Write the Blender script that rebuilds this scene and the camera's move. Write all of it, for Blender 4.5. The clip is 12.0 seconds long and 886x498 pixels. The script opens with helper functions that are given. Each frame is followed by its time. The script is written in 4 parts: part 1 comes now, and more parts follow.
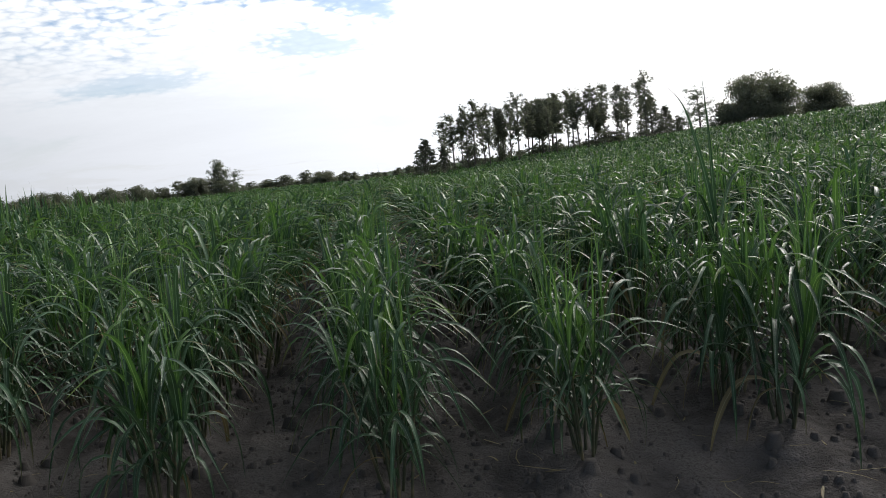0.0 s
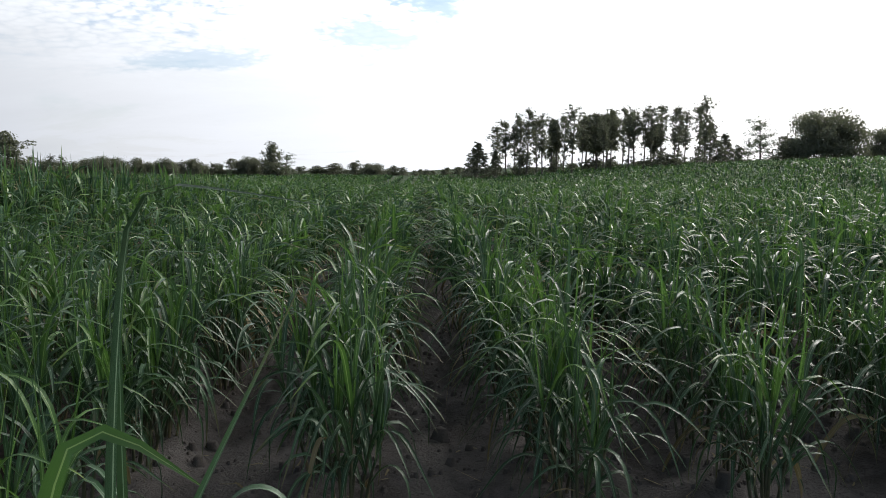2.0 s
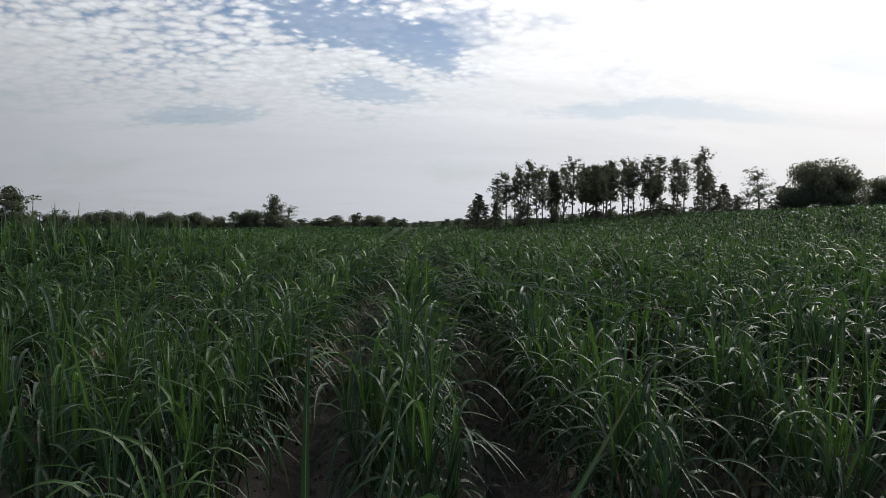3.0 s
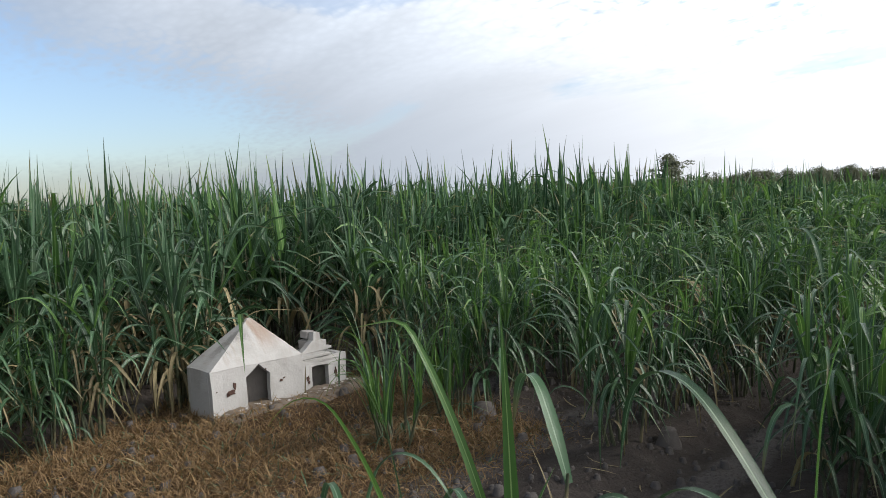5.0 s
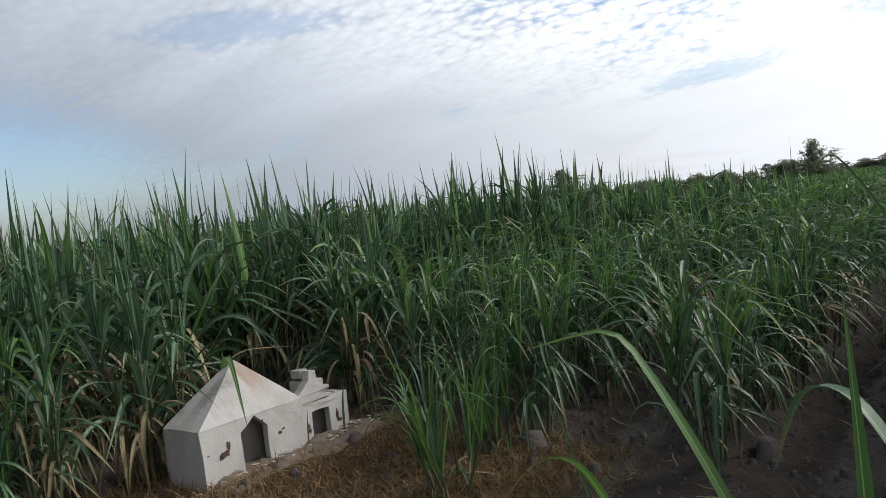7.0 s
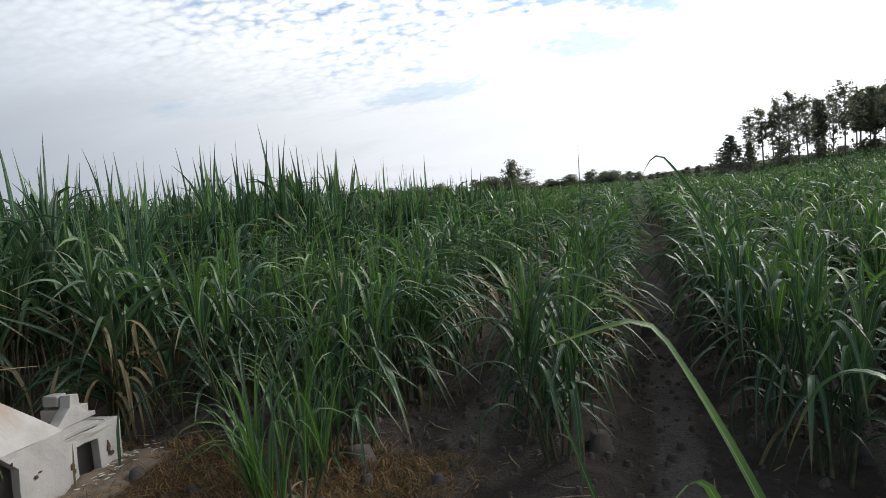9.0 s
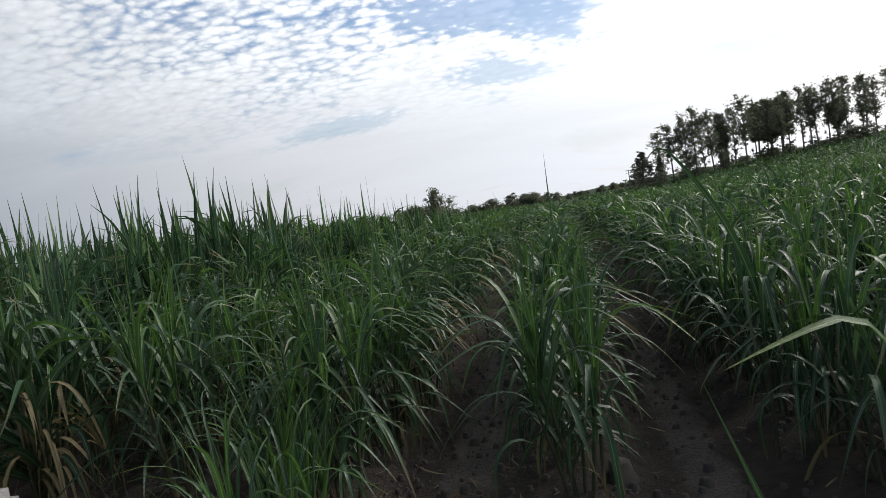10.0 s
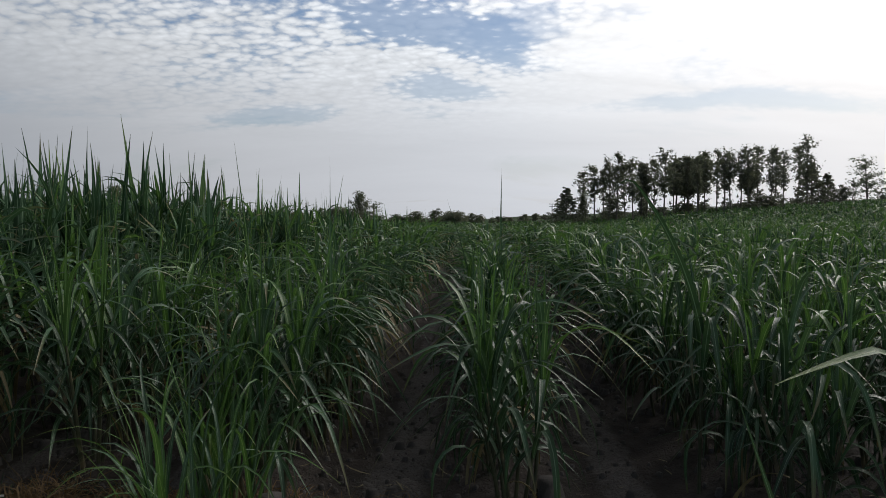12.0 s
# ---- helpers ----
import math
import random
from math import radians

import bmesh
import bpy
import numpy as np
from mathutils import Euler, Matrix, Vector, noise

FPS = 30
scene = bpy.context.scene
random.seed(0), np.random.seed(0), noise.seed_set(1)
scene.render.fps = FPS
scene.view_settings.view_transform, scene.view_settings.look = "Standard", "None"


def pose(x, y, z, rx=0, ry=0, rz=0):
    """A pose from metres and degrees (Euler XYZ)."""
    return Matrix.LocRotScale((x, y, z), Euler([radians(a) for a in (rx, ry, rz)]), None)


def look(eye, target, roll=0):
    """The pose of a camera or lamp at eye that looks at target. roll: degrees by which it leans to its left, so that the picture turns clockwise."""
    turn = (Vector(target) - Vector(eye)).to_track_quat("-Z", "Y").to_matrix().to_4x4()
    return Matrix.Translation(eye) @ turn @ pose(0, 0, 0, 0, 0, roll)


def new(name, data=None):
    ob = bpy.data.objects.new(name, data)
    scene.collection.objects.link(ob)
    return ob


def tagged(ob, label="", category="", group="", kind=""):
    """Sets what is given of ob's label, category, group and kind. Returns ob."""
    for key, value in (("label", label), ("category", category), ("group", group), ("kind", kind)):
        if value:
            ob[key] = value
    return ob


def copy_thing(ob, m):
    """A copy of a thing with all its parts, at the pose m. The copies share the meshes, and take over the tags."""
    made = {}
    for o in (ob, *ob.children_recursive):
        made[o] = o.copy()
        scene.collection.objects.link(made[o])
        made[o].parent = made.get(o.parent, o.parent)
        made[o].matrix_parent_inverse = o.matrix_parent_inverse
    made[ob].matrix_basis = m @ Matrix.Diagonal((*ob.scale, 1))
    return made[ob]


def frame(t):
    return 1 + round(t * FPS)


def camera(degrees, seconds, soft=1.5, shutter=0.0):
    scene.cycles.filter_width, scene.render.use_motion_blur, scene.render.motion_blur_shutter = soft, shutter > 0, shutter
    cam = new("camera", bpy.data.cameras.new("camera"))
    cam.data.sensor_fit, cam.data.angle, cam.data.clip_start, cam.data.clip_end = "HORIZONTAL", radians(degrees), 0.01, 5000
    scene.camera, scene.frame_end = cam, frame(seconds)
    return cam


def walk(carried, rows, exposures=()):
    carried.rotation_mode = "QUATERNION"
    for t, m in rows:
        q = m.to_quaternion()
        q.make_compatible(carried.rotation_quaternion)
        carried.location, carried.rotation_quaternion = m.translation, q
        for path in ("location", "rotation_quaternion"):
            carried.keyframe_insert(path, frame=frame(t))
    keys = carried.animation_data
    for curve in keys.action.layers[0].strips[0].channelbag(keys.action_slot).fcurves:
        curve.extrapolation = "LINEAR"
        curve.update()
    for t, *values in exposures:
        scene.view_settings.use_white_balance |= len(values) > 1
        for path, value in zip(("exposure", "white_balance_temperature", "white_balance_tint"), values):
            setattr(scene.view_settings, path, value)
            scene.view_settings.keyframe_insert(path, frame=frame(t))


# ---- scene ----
cam = camera(64.3, 12.0, soft=0.9)
PATH = [
    (0, (0.404, 0.025, 1.523), (0.623, 1.999, 1.292), -5.4),
    (0.3, (0.263, 0.079, 1.526), (0.389, 2.07, 1.384), -7.5),
    (0.5, (0.169, 0.093, 1.527), (0.273, 2.08, 1.325), -8.4),
    (0.7, (0.075, 0.085, 1.528), (0.157, 2.075, 1.346), -5.6),
    (1, (-0.059, 0.055, 1.534), (0.0, 2.049, 1.385), -3.1),
    (1.3, (-0.18, 0.028, 1.564), (-0.102, 2.001, 1.247), 0.0),
    (1.5, (-0.255, 0.021, 1.597), (-0.171, 1.996, 1.294), 0.1),
    (2, (-0.419, 0.053, 1.704), (-0.306, 2.038, 1.482), 0.6),
    (2.5, (-0.545, 0.024, 1.792), (-0.389, 2.017, 1.736), 0.0),
    (2.8, (-0.672, -0.031, 1.784), (-0.553, 1.965, 1.746), -1.0),
    (3, (-0.777, -0.05, 1.763), (-0.664, 1.945, 1.685), 0.2),
    (3.5, (-1.093, -0.048, 1.649), (-1.103, 1.951, 1.586), -1.3),
    (3.7, (-1.24, -0.03, 1.61), (-1.441, 1.956, 1.473), -1.6),
    (5.3, (-1.720, -0.02, 1.645), (-3.211, 1.307, 1.515), -3.3),
    (5.5, (-1.883, 0.004, 1.634), (-3.307, 1.405, 1.529), -3.3),
    (5.8, (-2.072, -0.003, 1.603), (-3.203, 1.64, 1.454), -4.6),
    (6, (-2.180, -0.017, 1.581), (-3.251, 1.665, 1.425), -4.0),
    (6.5, (-2.477, -0.055, 1.552), (-3.558, 1.626, 1.474), -8.1),
    (6.7, (-2.570, -0.05, 1.552), (-3.795, 1.528, 1.459), -7.2),
    (8.3, (-3.193, 0.03, 1.549), (-4.272, 1.709, 1.416), -7.7),
    (8.5, (-3.279, 0.058, 1.541), (-4.195, 1.831, 1.412), -7.6),
    (8.8, (-3.418, 0.034, 1.551), (-3.969, 1.949, 1.385), -7.8),
    (8.9, (-3.442, 0.039, 1.54), (-4.035, 1.941, 1.36), -9.0),
    (9, (-3.464, 0.055, 1.52), (-3.994, 1.977, 1.361), -5.2),
    (9.5, (-3.688, 0.265, 1.48), (-4.154, 2.21, 1.465), -11.1),
    (9.8, (-3.814, 0.379, 1.475), (-4.195, 2.339, 1.37), -9.8),
    (10, (-3.886, 0.459, 1.46), (-4.203, 2.431, 1.36), -8.9),
    (10.3, (-3.977, 0.561, 1.414), (-3.976, 2.551, 1.213), -6.6),
    (10.5, (-4.011, 0.527, 1.421), (-3.966, 2.52, 1.259), -3.9),
    (11, (-4.096, 0.485, 1.422), (-4.144, 2.482, 1.329), -1.5),
    (11.5, (-4.115, 0.473, 1.423), (-4.175, 2.469, 1.323), -0.4),
    (12, (-4.117, 0.46, 1.423), (-4.202, 2.456, 1.335), -0.3),
]
EXPOSURES = [(t, stops, 6350, 11) for t, stops in (
    (0.0, 0.12), (0.5, -0.15), (1.0, -0.2), (1.5, 0.65), (2.0, 0.22), (2.5, -0.55), (3.0, -0.60), (3.7, -0.56), (5.3, 0.68), (6.0, 0.58),
    (6.5, 0.13), (8.3, 0.62), (9.0, 0.25), (9.5, -0.08), (10.0, -0.10), (10.5, -0.12), (11.0, -0.52), (12.0, -0.58))]
walk(cam, [(t, look(eye, target, roll)) for t, eye, target, roll in PATH], EXPOSURES)

# ---------------------------------------------------------------- world and sun
SUN_AZ, SUN_EL = radians(50), radians(36)          # clockwise from +y, above the horizon
SUN_DIR = Vector((math.sin(SUN_AZ) * math.cos(SUN_EL), math.cos(SUN_AZ) * math.cos(SUN_EL), math.sin(SUN_EL)))


class Nodes:
    """Short notation for building a node tree."""

    def __init__(self, tree):
        self.tree = tree
        tree.nodes.clear()

    def add(self, kind):
        return self.tree.nodes.new(kind)

    def link(self, a, b):
        self.tree.links.new(a, b)

    def feed(self, socket, value):
        if isinstance(value, bpy.types.NodeSocket):
            self.link(value, socket)
        elif isinstance(value, tuple) and len(value) == 3 and socket.type == "RGBA":
            socket.default_value = (*value, 1)
        else:
            socket.default_value = value

    def math(self, op, a, b=0.0, c=None, clamp=False):
        n = self.add("ShaderNodeMath")
        n.operation, n.use_clamp = op, clamp
        self.feed(n.inputs[0], a)
        self.feed(n.inputs[1], b)
        if c is not None:
            self.feed(n.inputs[2], c)
        return n.outputs[0]

    def vec(self, op, a, b):
        n = self.add("ShaderNodeVectorMath")
        n.operation = op
        self.feed(n.inputs[0], a)
        self.feed(n.inputs[1], b)
        return n.outputs["Value"] if op in ("DOT_PRODUCT", "LENGTH") else n.outputs[0]

    def mix(self, fac, a, b):
        n = self.add("ShaderNodeMix")
        n.data_type = "RGBA"
        self.feed(n.inputs[0], fac)
        self.feed(n.inputs[6], a)
        self.feed(n.inputs[7], b)
        return n.outputs[2]

    def ramp(self, value, lo, hi, a=0.0, b=1.0):
        n = self.add("ShaderNodeMapRange")
        n.interpolation_type = "SMOOTHSTEP"
        for i, v in enumerate((value, lo, hi, a, b)):
            self.feed(n.inputs[i], v)
        return n.outputs[0]

    def noise(self, vector, scale, detail=3.0, rough=0.55, distortion=0.0):
        n = self.add("ShaderNodeTexNoise")
        self.link(vector, n.inputs["Vector"])
        n.inputs["Scale"].default_value, n.inputs["Detail"].default_value = scale, detail
        n.inputs["Roughness"].default_value, n.inputs["Distortion"].default_value = rough, distortion
        return n.outputs[0]

    def scaled(self, vector, scale, turn=0.0, move=(0, 0, 0)):
        n = self.add("ShaderNodeMapping")
        self.link(vector, n.inputs["Vector"])
        n.inputs["Scale"].default_value, n.inputs["Rotation"].default_value = scale, (0, 0, turn)
        n.inputs["Location"].default_value = move
        return n.outputs[0]


def make_world():
    world = bpy.data.worlds.new("sky")
    world.use_nodes = True
    scene.world = world
    n = Nodes(world.node_tree)
    way = n.add("ShaderNodeTexCoord").outputs["Generated"]
    sky = n.add("ShaderNodeTexSky")
    sky.sky_type, sky.sun_disc, sky.sun_elevation, sky.sun_rotation = "NISHITA", False, SUN_EL, SUN_AZ
    sky.air_density, sky.dust_density, sky.ozone_density = 1.2, 1.5, 1.0
    blue = n.vec("SCALE", sky.outputs[0], (0, 0, 0))
    blue.node.inputs["Scale"].default_value = 0.112
    blue = n.vec("MULTIPLY", blue, (0.94, 1.02, 1.17))
    parts = n.add("ShaderNodeSeparateXYZ")
    n.link(way, parts.inputs[0])
    up = parts.outputs[2]
    # a flat cloud deck: the direction meets a plane overhead
    high = n.math("ADD", n.math("MAXIMUM", up, 0.0), 0.22)
    deck = n.add("ShaderNodeCombineXYZ")
    n.link(n.math("DIVIDE", parts.outputs[0], high), deck.inputs[0])
    n.link(n.math("DIVIDE", parts.outputs[1], high), deck.inputs[1])
    deck = deck.outputs[0]
    large = n.noise(n.scaled(deck, (0.8, 1.1, 1), 0.5, (0.35, 0.2, 0)), 1.1, 5, 0.58, 0.6)
    warp = n.vec("ADD", n.scaled(deck, (1.0, 1.3, 1), 0.7), n.vec("SCALE", n.noise(deck, 9.0, 3, 0.6), (0, 0, 0)))
    warp.node.inputs[1].links[0].from_node.inputs["Scale"].default_value = 0.09
    puff = n.add("ShaderNodeTexVoronoi")
    puff.feature, puff.distance = "SMOOTH_F1", "EUCLIDEAN"
    n.link(warp, puff.inputs["Vector"])
    puff.inputs["Scale"].default_value, puff.inputs["Smoothness"].default_value, puff.inputs["Randomness"].default_value = 25.0, 0.45, 1.0
    small = n.math("ADD", n.math("MULTIPLY_ADD", puff.outputs[0], -0.62, 0.54), n.math("MULTIPLY", n.noise(deck, 22.0, 5, 0.65), 0.55))
    small = n.math("SUBTRACT", small, 0.06)
    veil = n.noise(n.scaled(deck, (0.5, 1.6, 1), -0.3, (2, 1, 0)), 1.9, 4, 0.55, 0.5)
    # rippled cloud away from the sun, a smooth sheet in front of it
    over = n.add("ShaderNodeSeparateXYZ")
    n.link(deck, over.inputs[0])
    ripple = n.math("MULTIPLY", n.ramp(over.outputs[0], 0.55, -0.25, 0.18, 1.0), n.ramp(over.outputs[0], -1.8, -0.7, 0.22, 1.0))
    ripple = n.math("MULTIPLY", ripple, n.ramp(up, 0.09, 0.24, 0.10, 1.0))
    cells = n.math("ADD", n.math("MULTIPLY", large, 1.0), n.math("MULTIPLY", n.math("SUBTRACT", small, 0.5), n.math("MULTIPLY", ripple, 0.55)))
    cover = n.ramp(cells, 0.20, 0.47)
    low = n.ramp(up, 0.02, 0.26, 1.0, 0.0)
    cover = n.math("MAXIMUM", cover, n.math("MULTIPLY", low, 0.9))
    # gaps and thin streaks in the deck, with frayed edges
    frayed = n.vec("ADD", deck, n.vec("SCALE", n.add("ShaderNodeTexNoise").outputs[1], (0, 0, 0)))
    fray = frayed.node.inputs[1].links[0].from_node
    fray.inputs["Scale"].default_value = 0.36
    n.tree.links.new(deck, fray.inputs[0].links[0].from_node.inputs["Vector"])
    fray.inputs[0].links[0].from_node.inputs["Scale"].default_value = 2.6
    fray.inputs[0].links[0].from_node.inputs["Detail"].default_value = 5.0
    for cx, cy, turn, wide, deep, clear in ((-0.10, 2.03, 0.62, 0.44, 0.17, 0.80), (0.10, 2.04, -0.3, 0.20, 0.13, 0.5), (-0.09, 2.47, 0.1, 0.22, 0.12, 0.55), (-0.76, 2.62, 0.0, 0.24, 0.10, 0.5),
                                            (0.96, 2.52, -0.2, 0.58, 0.11, 0.5), (1.36, 1.98, -0.3, 0.26, 0.14, 0.35), (-2.80, 0.72, 0.05, 0.72, 1.35, 0.85), (-1.5, 1.22, 0.8, 0.30, 0.10, 0.4)):
        gap = n.scaled(frayed, (1 / wide, 1 / deep, 1), 0.0)
        gap.node.vector_type = "TEXTURE"
        gap.node.inputs["Scale"].default_value, gap.node.inputs["Rotation"].default_value = (wide, deep, 1), (0, 0, turn)
        gap.node.inputs["Location"].default_value = (cx + 0.18, cy + 0.18, 0.18)
        open_sky = n.ramp(n.math("MULTIPLY_ADD", n.math("SUBTRACT", small, 0.5), n.math("MULTIPLY_ADD", ripple, 1.3, 0.3), n.vec("LENGTH", gap, (0, 0, 0))), 0.45, 1.1, clear, 0.0)
        cover = n.math("MULTIPLY", cover, n.math("SUBTRACT", 1.0, open_sky))
    # the deck thins out to open blue away from the sun; thin cloud glows in front of it
    near_sun = n.vec("DOT_PRODUCT", way, tuple(SUN_DIR))
    cover = n.math("MULTIPLY", cover, n.ramp(near_sun, -0.55, -0.15, 0.15, 1.0))
    glow = n.math("POWER", n.math("MAXIMUM", near_sun, 0.0), 1.5)
    halo = n.math("POWER", n.math("MAXIMUM", near_sun, 0.0), 6.0)
    bright = n.math("ADD", n.math("MULTIPLY_ADD", glow, 0.92, 0.64), n.math("MULTIPLY", halo, 0.40))
    bright = n.math("ADD", bright, n.ramp(near_sun, -0.45, 0.36, -0.33, 0.0))
    shade = n.math("MULTIPLY_ADD", n.math("SUBTRACT", veil, 0.5), 0.55, 1.0)
    shade = n.math("MULTIPLY", shade, n.math("MULTIPLY_ADD", n.math("SUBTRACT", small, 0.5), n.math("MULTIPLY", ripple, 0.70), 1.0))
    shade = n.math("MULTIPLY_ADD", n.math("SUBTRACT", shade, 1.0), n.ramp(up, 0.05, 0.26, 0.2, 1.0), 1.0)
    bright = n.math("MULTIPLY", bright, shade)
    # the overhead sky, out of view, is dimmed to cut fill light
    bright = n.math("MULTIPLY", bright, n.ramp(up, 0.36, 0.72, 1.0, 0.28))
    # unseen sky opposite the sun is dimmed too, for darker near sides
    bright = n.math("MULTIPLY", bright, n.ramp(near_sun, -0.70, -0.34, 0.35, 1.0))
    bright = n.math("MULTIPLY", bright, n.ramp(up, 0.08, 0.28, 0.96, 1.24))
    tint = n.mix(low, (0.94, 0.975, 1.0), (0.935, 0.96, 1.0))
    tint = n.mix(n.ramp(near_sun, 0.32, -0.15), tint, (0.87, 0.955, 1.06))
    tint = n.mix(n.ramp(near_sun, 0.55, 0.95), tint, (1.0, 0.965, 0.925))
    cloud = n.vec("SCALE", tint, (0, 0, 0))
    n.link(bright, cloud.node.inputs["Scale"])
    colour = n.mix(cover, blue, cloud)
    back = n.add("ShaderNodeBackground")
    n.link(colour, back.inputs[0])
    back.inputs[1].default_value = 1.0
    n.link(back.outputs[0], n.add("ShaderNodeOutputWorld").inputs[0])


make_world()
sun = new("sun", bpy.data.lights.new("sun", "SUN"))
sun.data.energy, sun.data.angle, sun.data.color = 2.7, radians(18), (1.0, 0.95, 0.88)
sun.matrix_world = look(tuple(SUN_DIR * 50), (0, 0, 0))


# ---------------------------------------------------------------- materials
def material(name):
    m = bpy.data.materials.new(name)
    m.use_nodes = True
    return m, Nodes(m.node_tree)


def finish(n, shader):
    n.link(shader, n.add("ShaderNodeOutputMaterial").inputs[0])


def principled(n, colour, rough=0.7, bump=None, strength=0.3, distance=0.01, spec=0.5):
    p = n.add("ShaderNodeBsdfPrincipled")
    n.feed(p.inputs["Base Color"], colour)
    n.feed(p.inputs["Roughness"], rough)
    p.inputs["Specular IOR Level"].default_value = spec
    if bump is not None:
        b = n.add("ShaderNodeBump")
        b.inputs["Strength"].default_value, b.inputs["Distance"].default_value = strength, distance
        n.link(bump, b.inputs["Height"])
        n.link(b.outputs[0], p.inputs["Normal"])
    return p.outputs[0]


def leaf_material(name, dark, light, rib, tip, rough=0.38, through_light=0.3, dry=0.0, spec=0.5):
    m, n = material(name)
    layer = n.add("ShaderNodeUVMap")
    layer.uv_map = "UVMap"
    uv = layer.outputs[0]
    xy = n.add("ShaderNodeSeparateXYZ")
    n.link(uv, xy.inputs[0])
    u, v = xy.outputs[0], xy.outputs[1]
    island = n.add("ShaderNodeNewGeometry").outputs["Random Per Island"]
    each = n.add("ShaderNodeObjectInfo").outputs["Random"]
    rnd = n.math("FRACT", n.math("ADD", island, n.math("MULTIPLY", each, 3.7)))
    place = n.add("ShaderNodeTexCoord").outputs["Object"]
    blotch = n.noise(place, 9.0, 3)
    colour = n.mix(n.math("MULTIPLY_ADD", blotch, 0.40, n.math("MULTIPLY", n.math("POWER", rnd, 1.4), 0.78), clamp=True), dark, light)
    streak = n.noise(n.scaled(uv, (60, 1.5, 1)), 1.0, 2)
    colour = n.mix(n.math("MULTIPLY", n.ramp(streak, 0.45, 0.7), 0.22), colour, light)
    side = n.math("ABSOLUTE", n.math("SUBTRACT", u, 0.5))
    colour = n.mix(n.math("MULTIPLY", n.ramp(side, 0.07, 0.03), 0.75), colour, rib)
    worn = n.math("MULTIPLY", n.ramp(n.math("ADD", v, n.math("MULTIPLY", n.math("SUBTRACT", rnd, 0.6), 0.35)), 0.82, 1.0), 0.85)
    colour = n.mix(worn, colour, tip)
    if dry:
        colour = n.mix(n.math("MULTIPLY", n.ramp(blotch, 0.5, 0.62), dry), colour, tip)
    grain = n.math("ADD", streak, n.math("MULTIPLY", side, -1.5))
    face = principled(n, colour, n.math("MULTIPLY_ADD", streak, 0.2, rough - 0.1), grain, 0.25, 0.004, spec)
    thin = n.add("ShaderNodeBsdfTranslucent")
    n.link(n.mix(0.35, colour, (light[0] * 1.3, light[1] * 1.3, light[2] * 0.6)), thin.inputs[0])
    both = n.add("ShaderNodeMixShader")
    both.inputs[0].default_value = through_light
    n.link(face, both.inputs[1])
    n.link(thin.outputs[0], both.inputs[2])
    finish(n, both.outputs[0])
    return m


LEAF_TONES = ((0.006, 0.023, 0.011), (0.064, 0.134, 0.066), (0.20, 0.29, 0.19), (0.16, 0.14, 0.07))
M_LEAF = leaf_material("cane_leaf", *LEAF_TONES, rough=0.38, through_light=0.23, dry=0.06, spec=0.38)
M_CANOPY = leaf_material("cane_leaf_canopy", *LEAF_TONES, rough=0.58, through_light=0.21, dry=0.04, spec=0.12)
M_YOUNG = leaf_material("cane_leaf_young", (0.028, 0.080, 0.022), (0.088, 0.185, 0.046), (0.28, 0.40, 0.15), (0.16, 0.22, 0.05), through_light=0.35, spec=0.45)
M_DRY = leaf_material("cane_leaf_dry", (0.10, 0.080, 0.040), (0.24, 0.20, 0.105), (0.30, 0.26, 0.16), (0.22, 0.17, 0.10), 0.7, 0.2)
M_STRAW = leaf_material("dry_grass", (0.075, 0.045, 0.022), (0.27, 0.175, 0.080), (0.24, 0.16, 0.08), (0.22, 0.14, 0.062), 0.75, 0.25)
# crown greens are paled and greyed: distance haze put into the leaf colour
M_HAZED_CROWN = leaf_material("hazed_tree_leaf", (0.10, 0.11, 0.095), (0.17, 0.185, 0.14), (0.14, 0.155, 0.12), (0.14, 0.15, 0.115), 0.65, 0.5)
M_CROWN_PALE = leaf_material("tree_leaf_pale", (0.10, 0.13, 0.09), (0.17, 0.21, 0.135), (0.17, 0.20, 0.14), (0.17, 0.17, 0.12), 0.6, 0.35)


def stem_material(name, low, high):
    m, n = material(name)
    place = n.add("ShaderNodeTexCoord").outputs["Object"]
    fibre = n.noise(n.scaled(place, (60, 60, 4)), 1.0, 3)
    patch = n.noise(place, 7.0, 2)
    colour = n.mix(fibre, low, high)
    colour = n.mix(n.math("MULTIPLY", n.ramp(patch, 0.52, 0.66), 0.6), colour, (0.24, 0.19, 0.11))
    finish(n, principled(n, colour, 0.5, fibre, 0.3, 0.003))
    return m


M_STEM = stem_material("cane_sheath", (0.026, 0.036, 0.019), (0.085, 0.090, 0.048))
M_BARK = stem_material("bark", (0.05, 0.042, 0.035), (0.14, 0.125, 0.11))


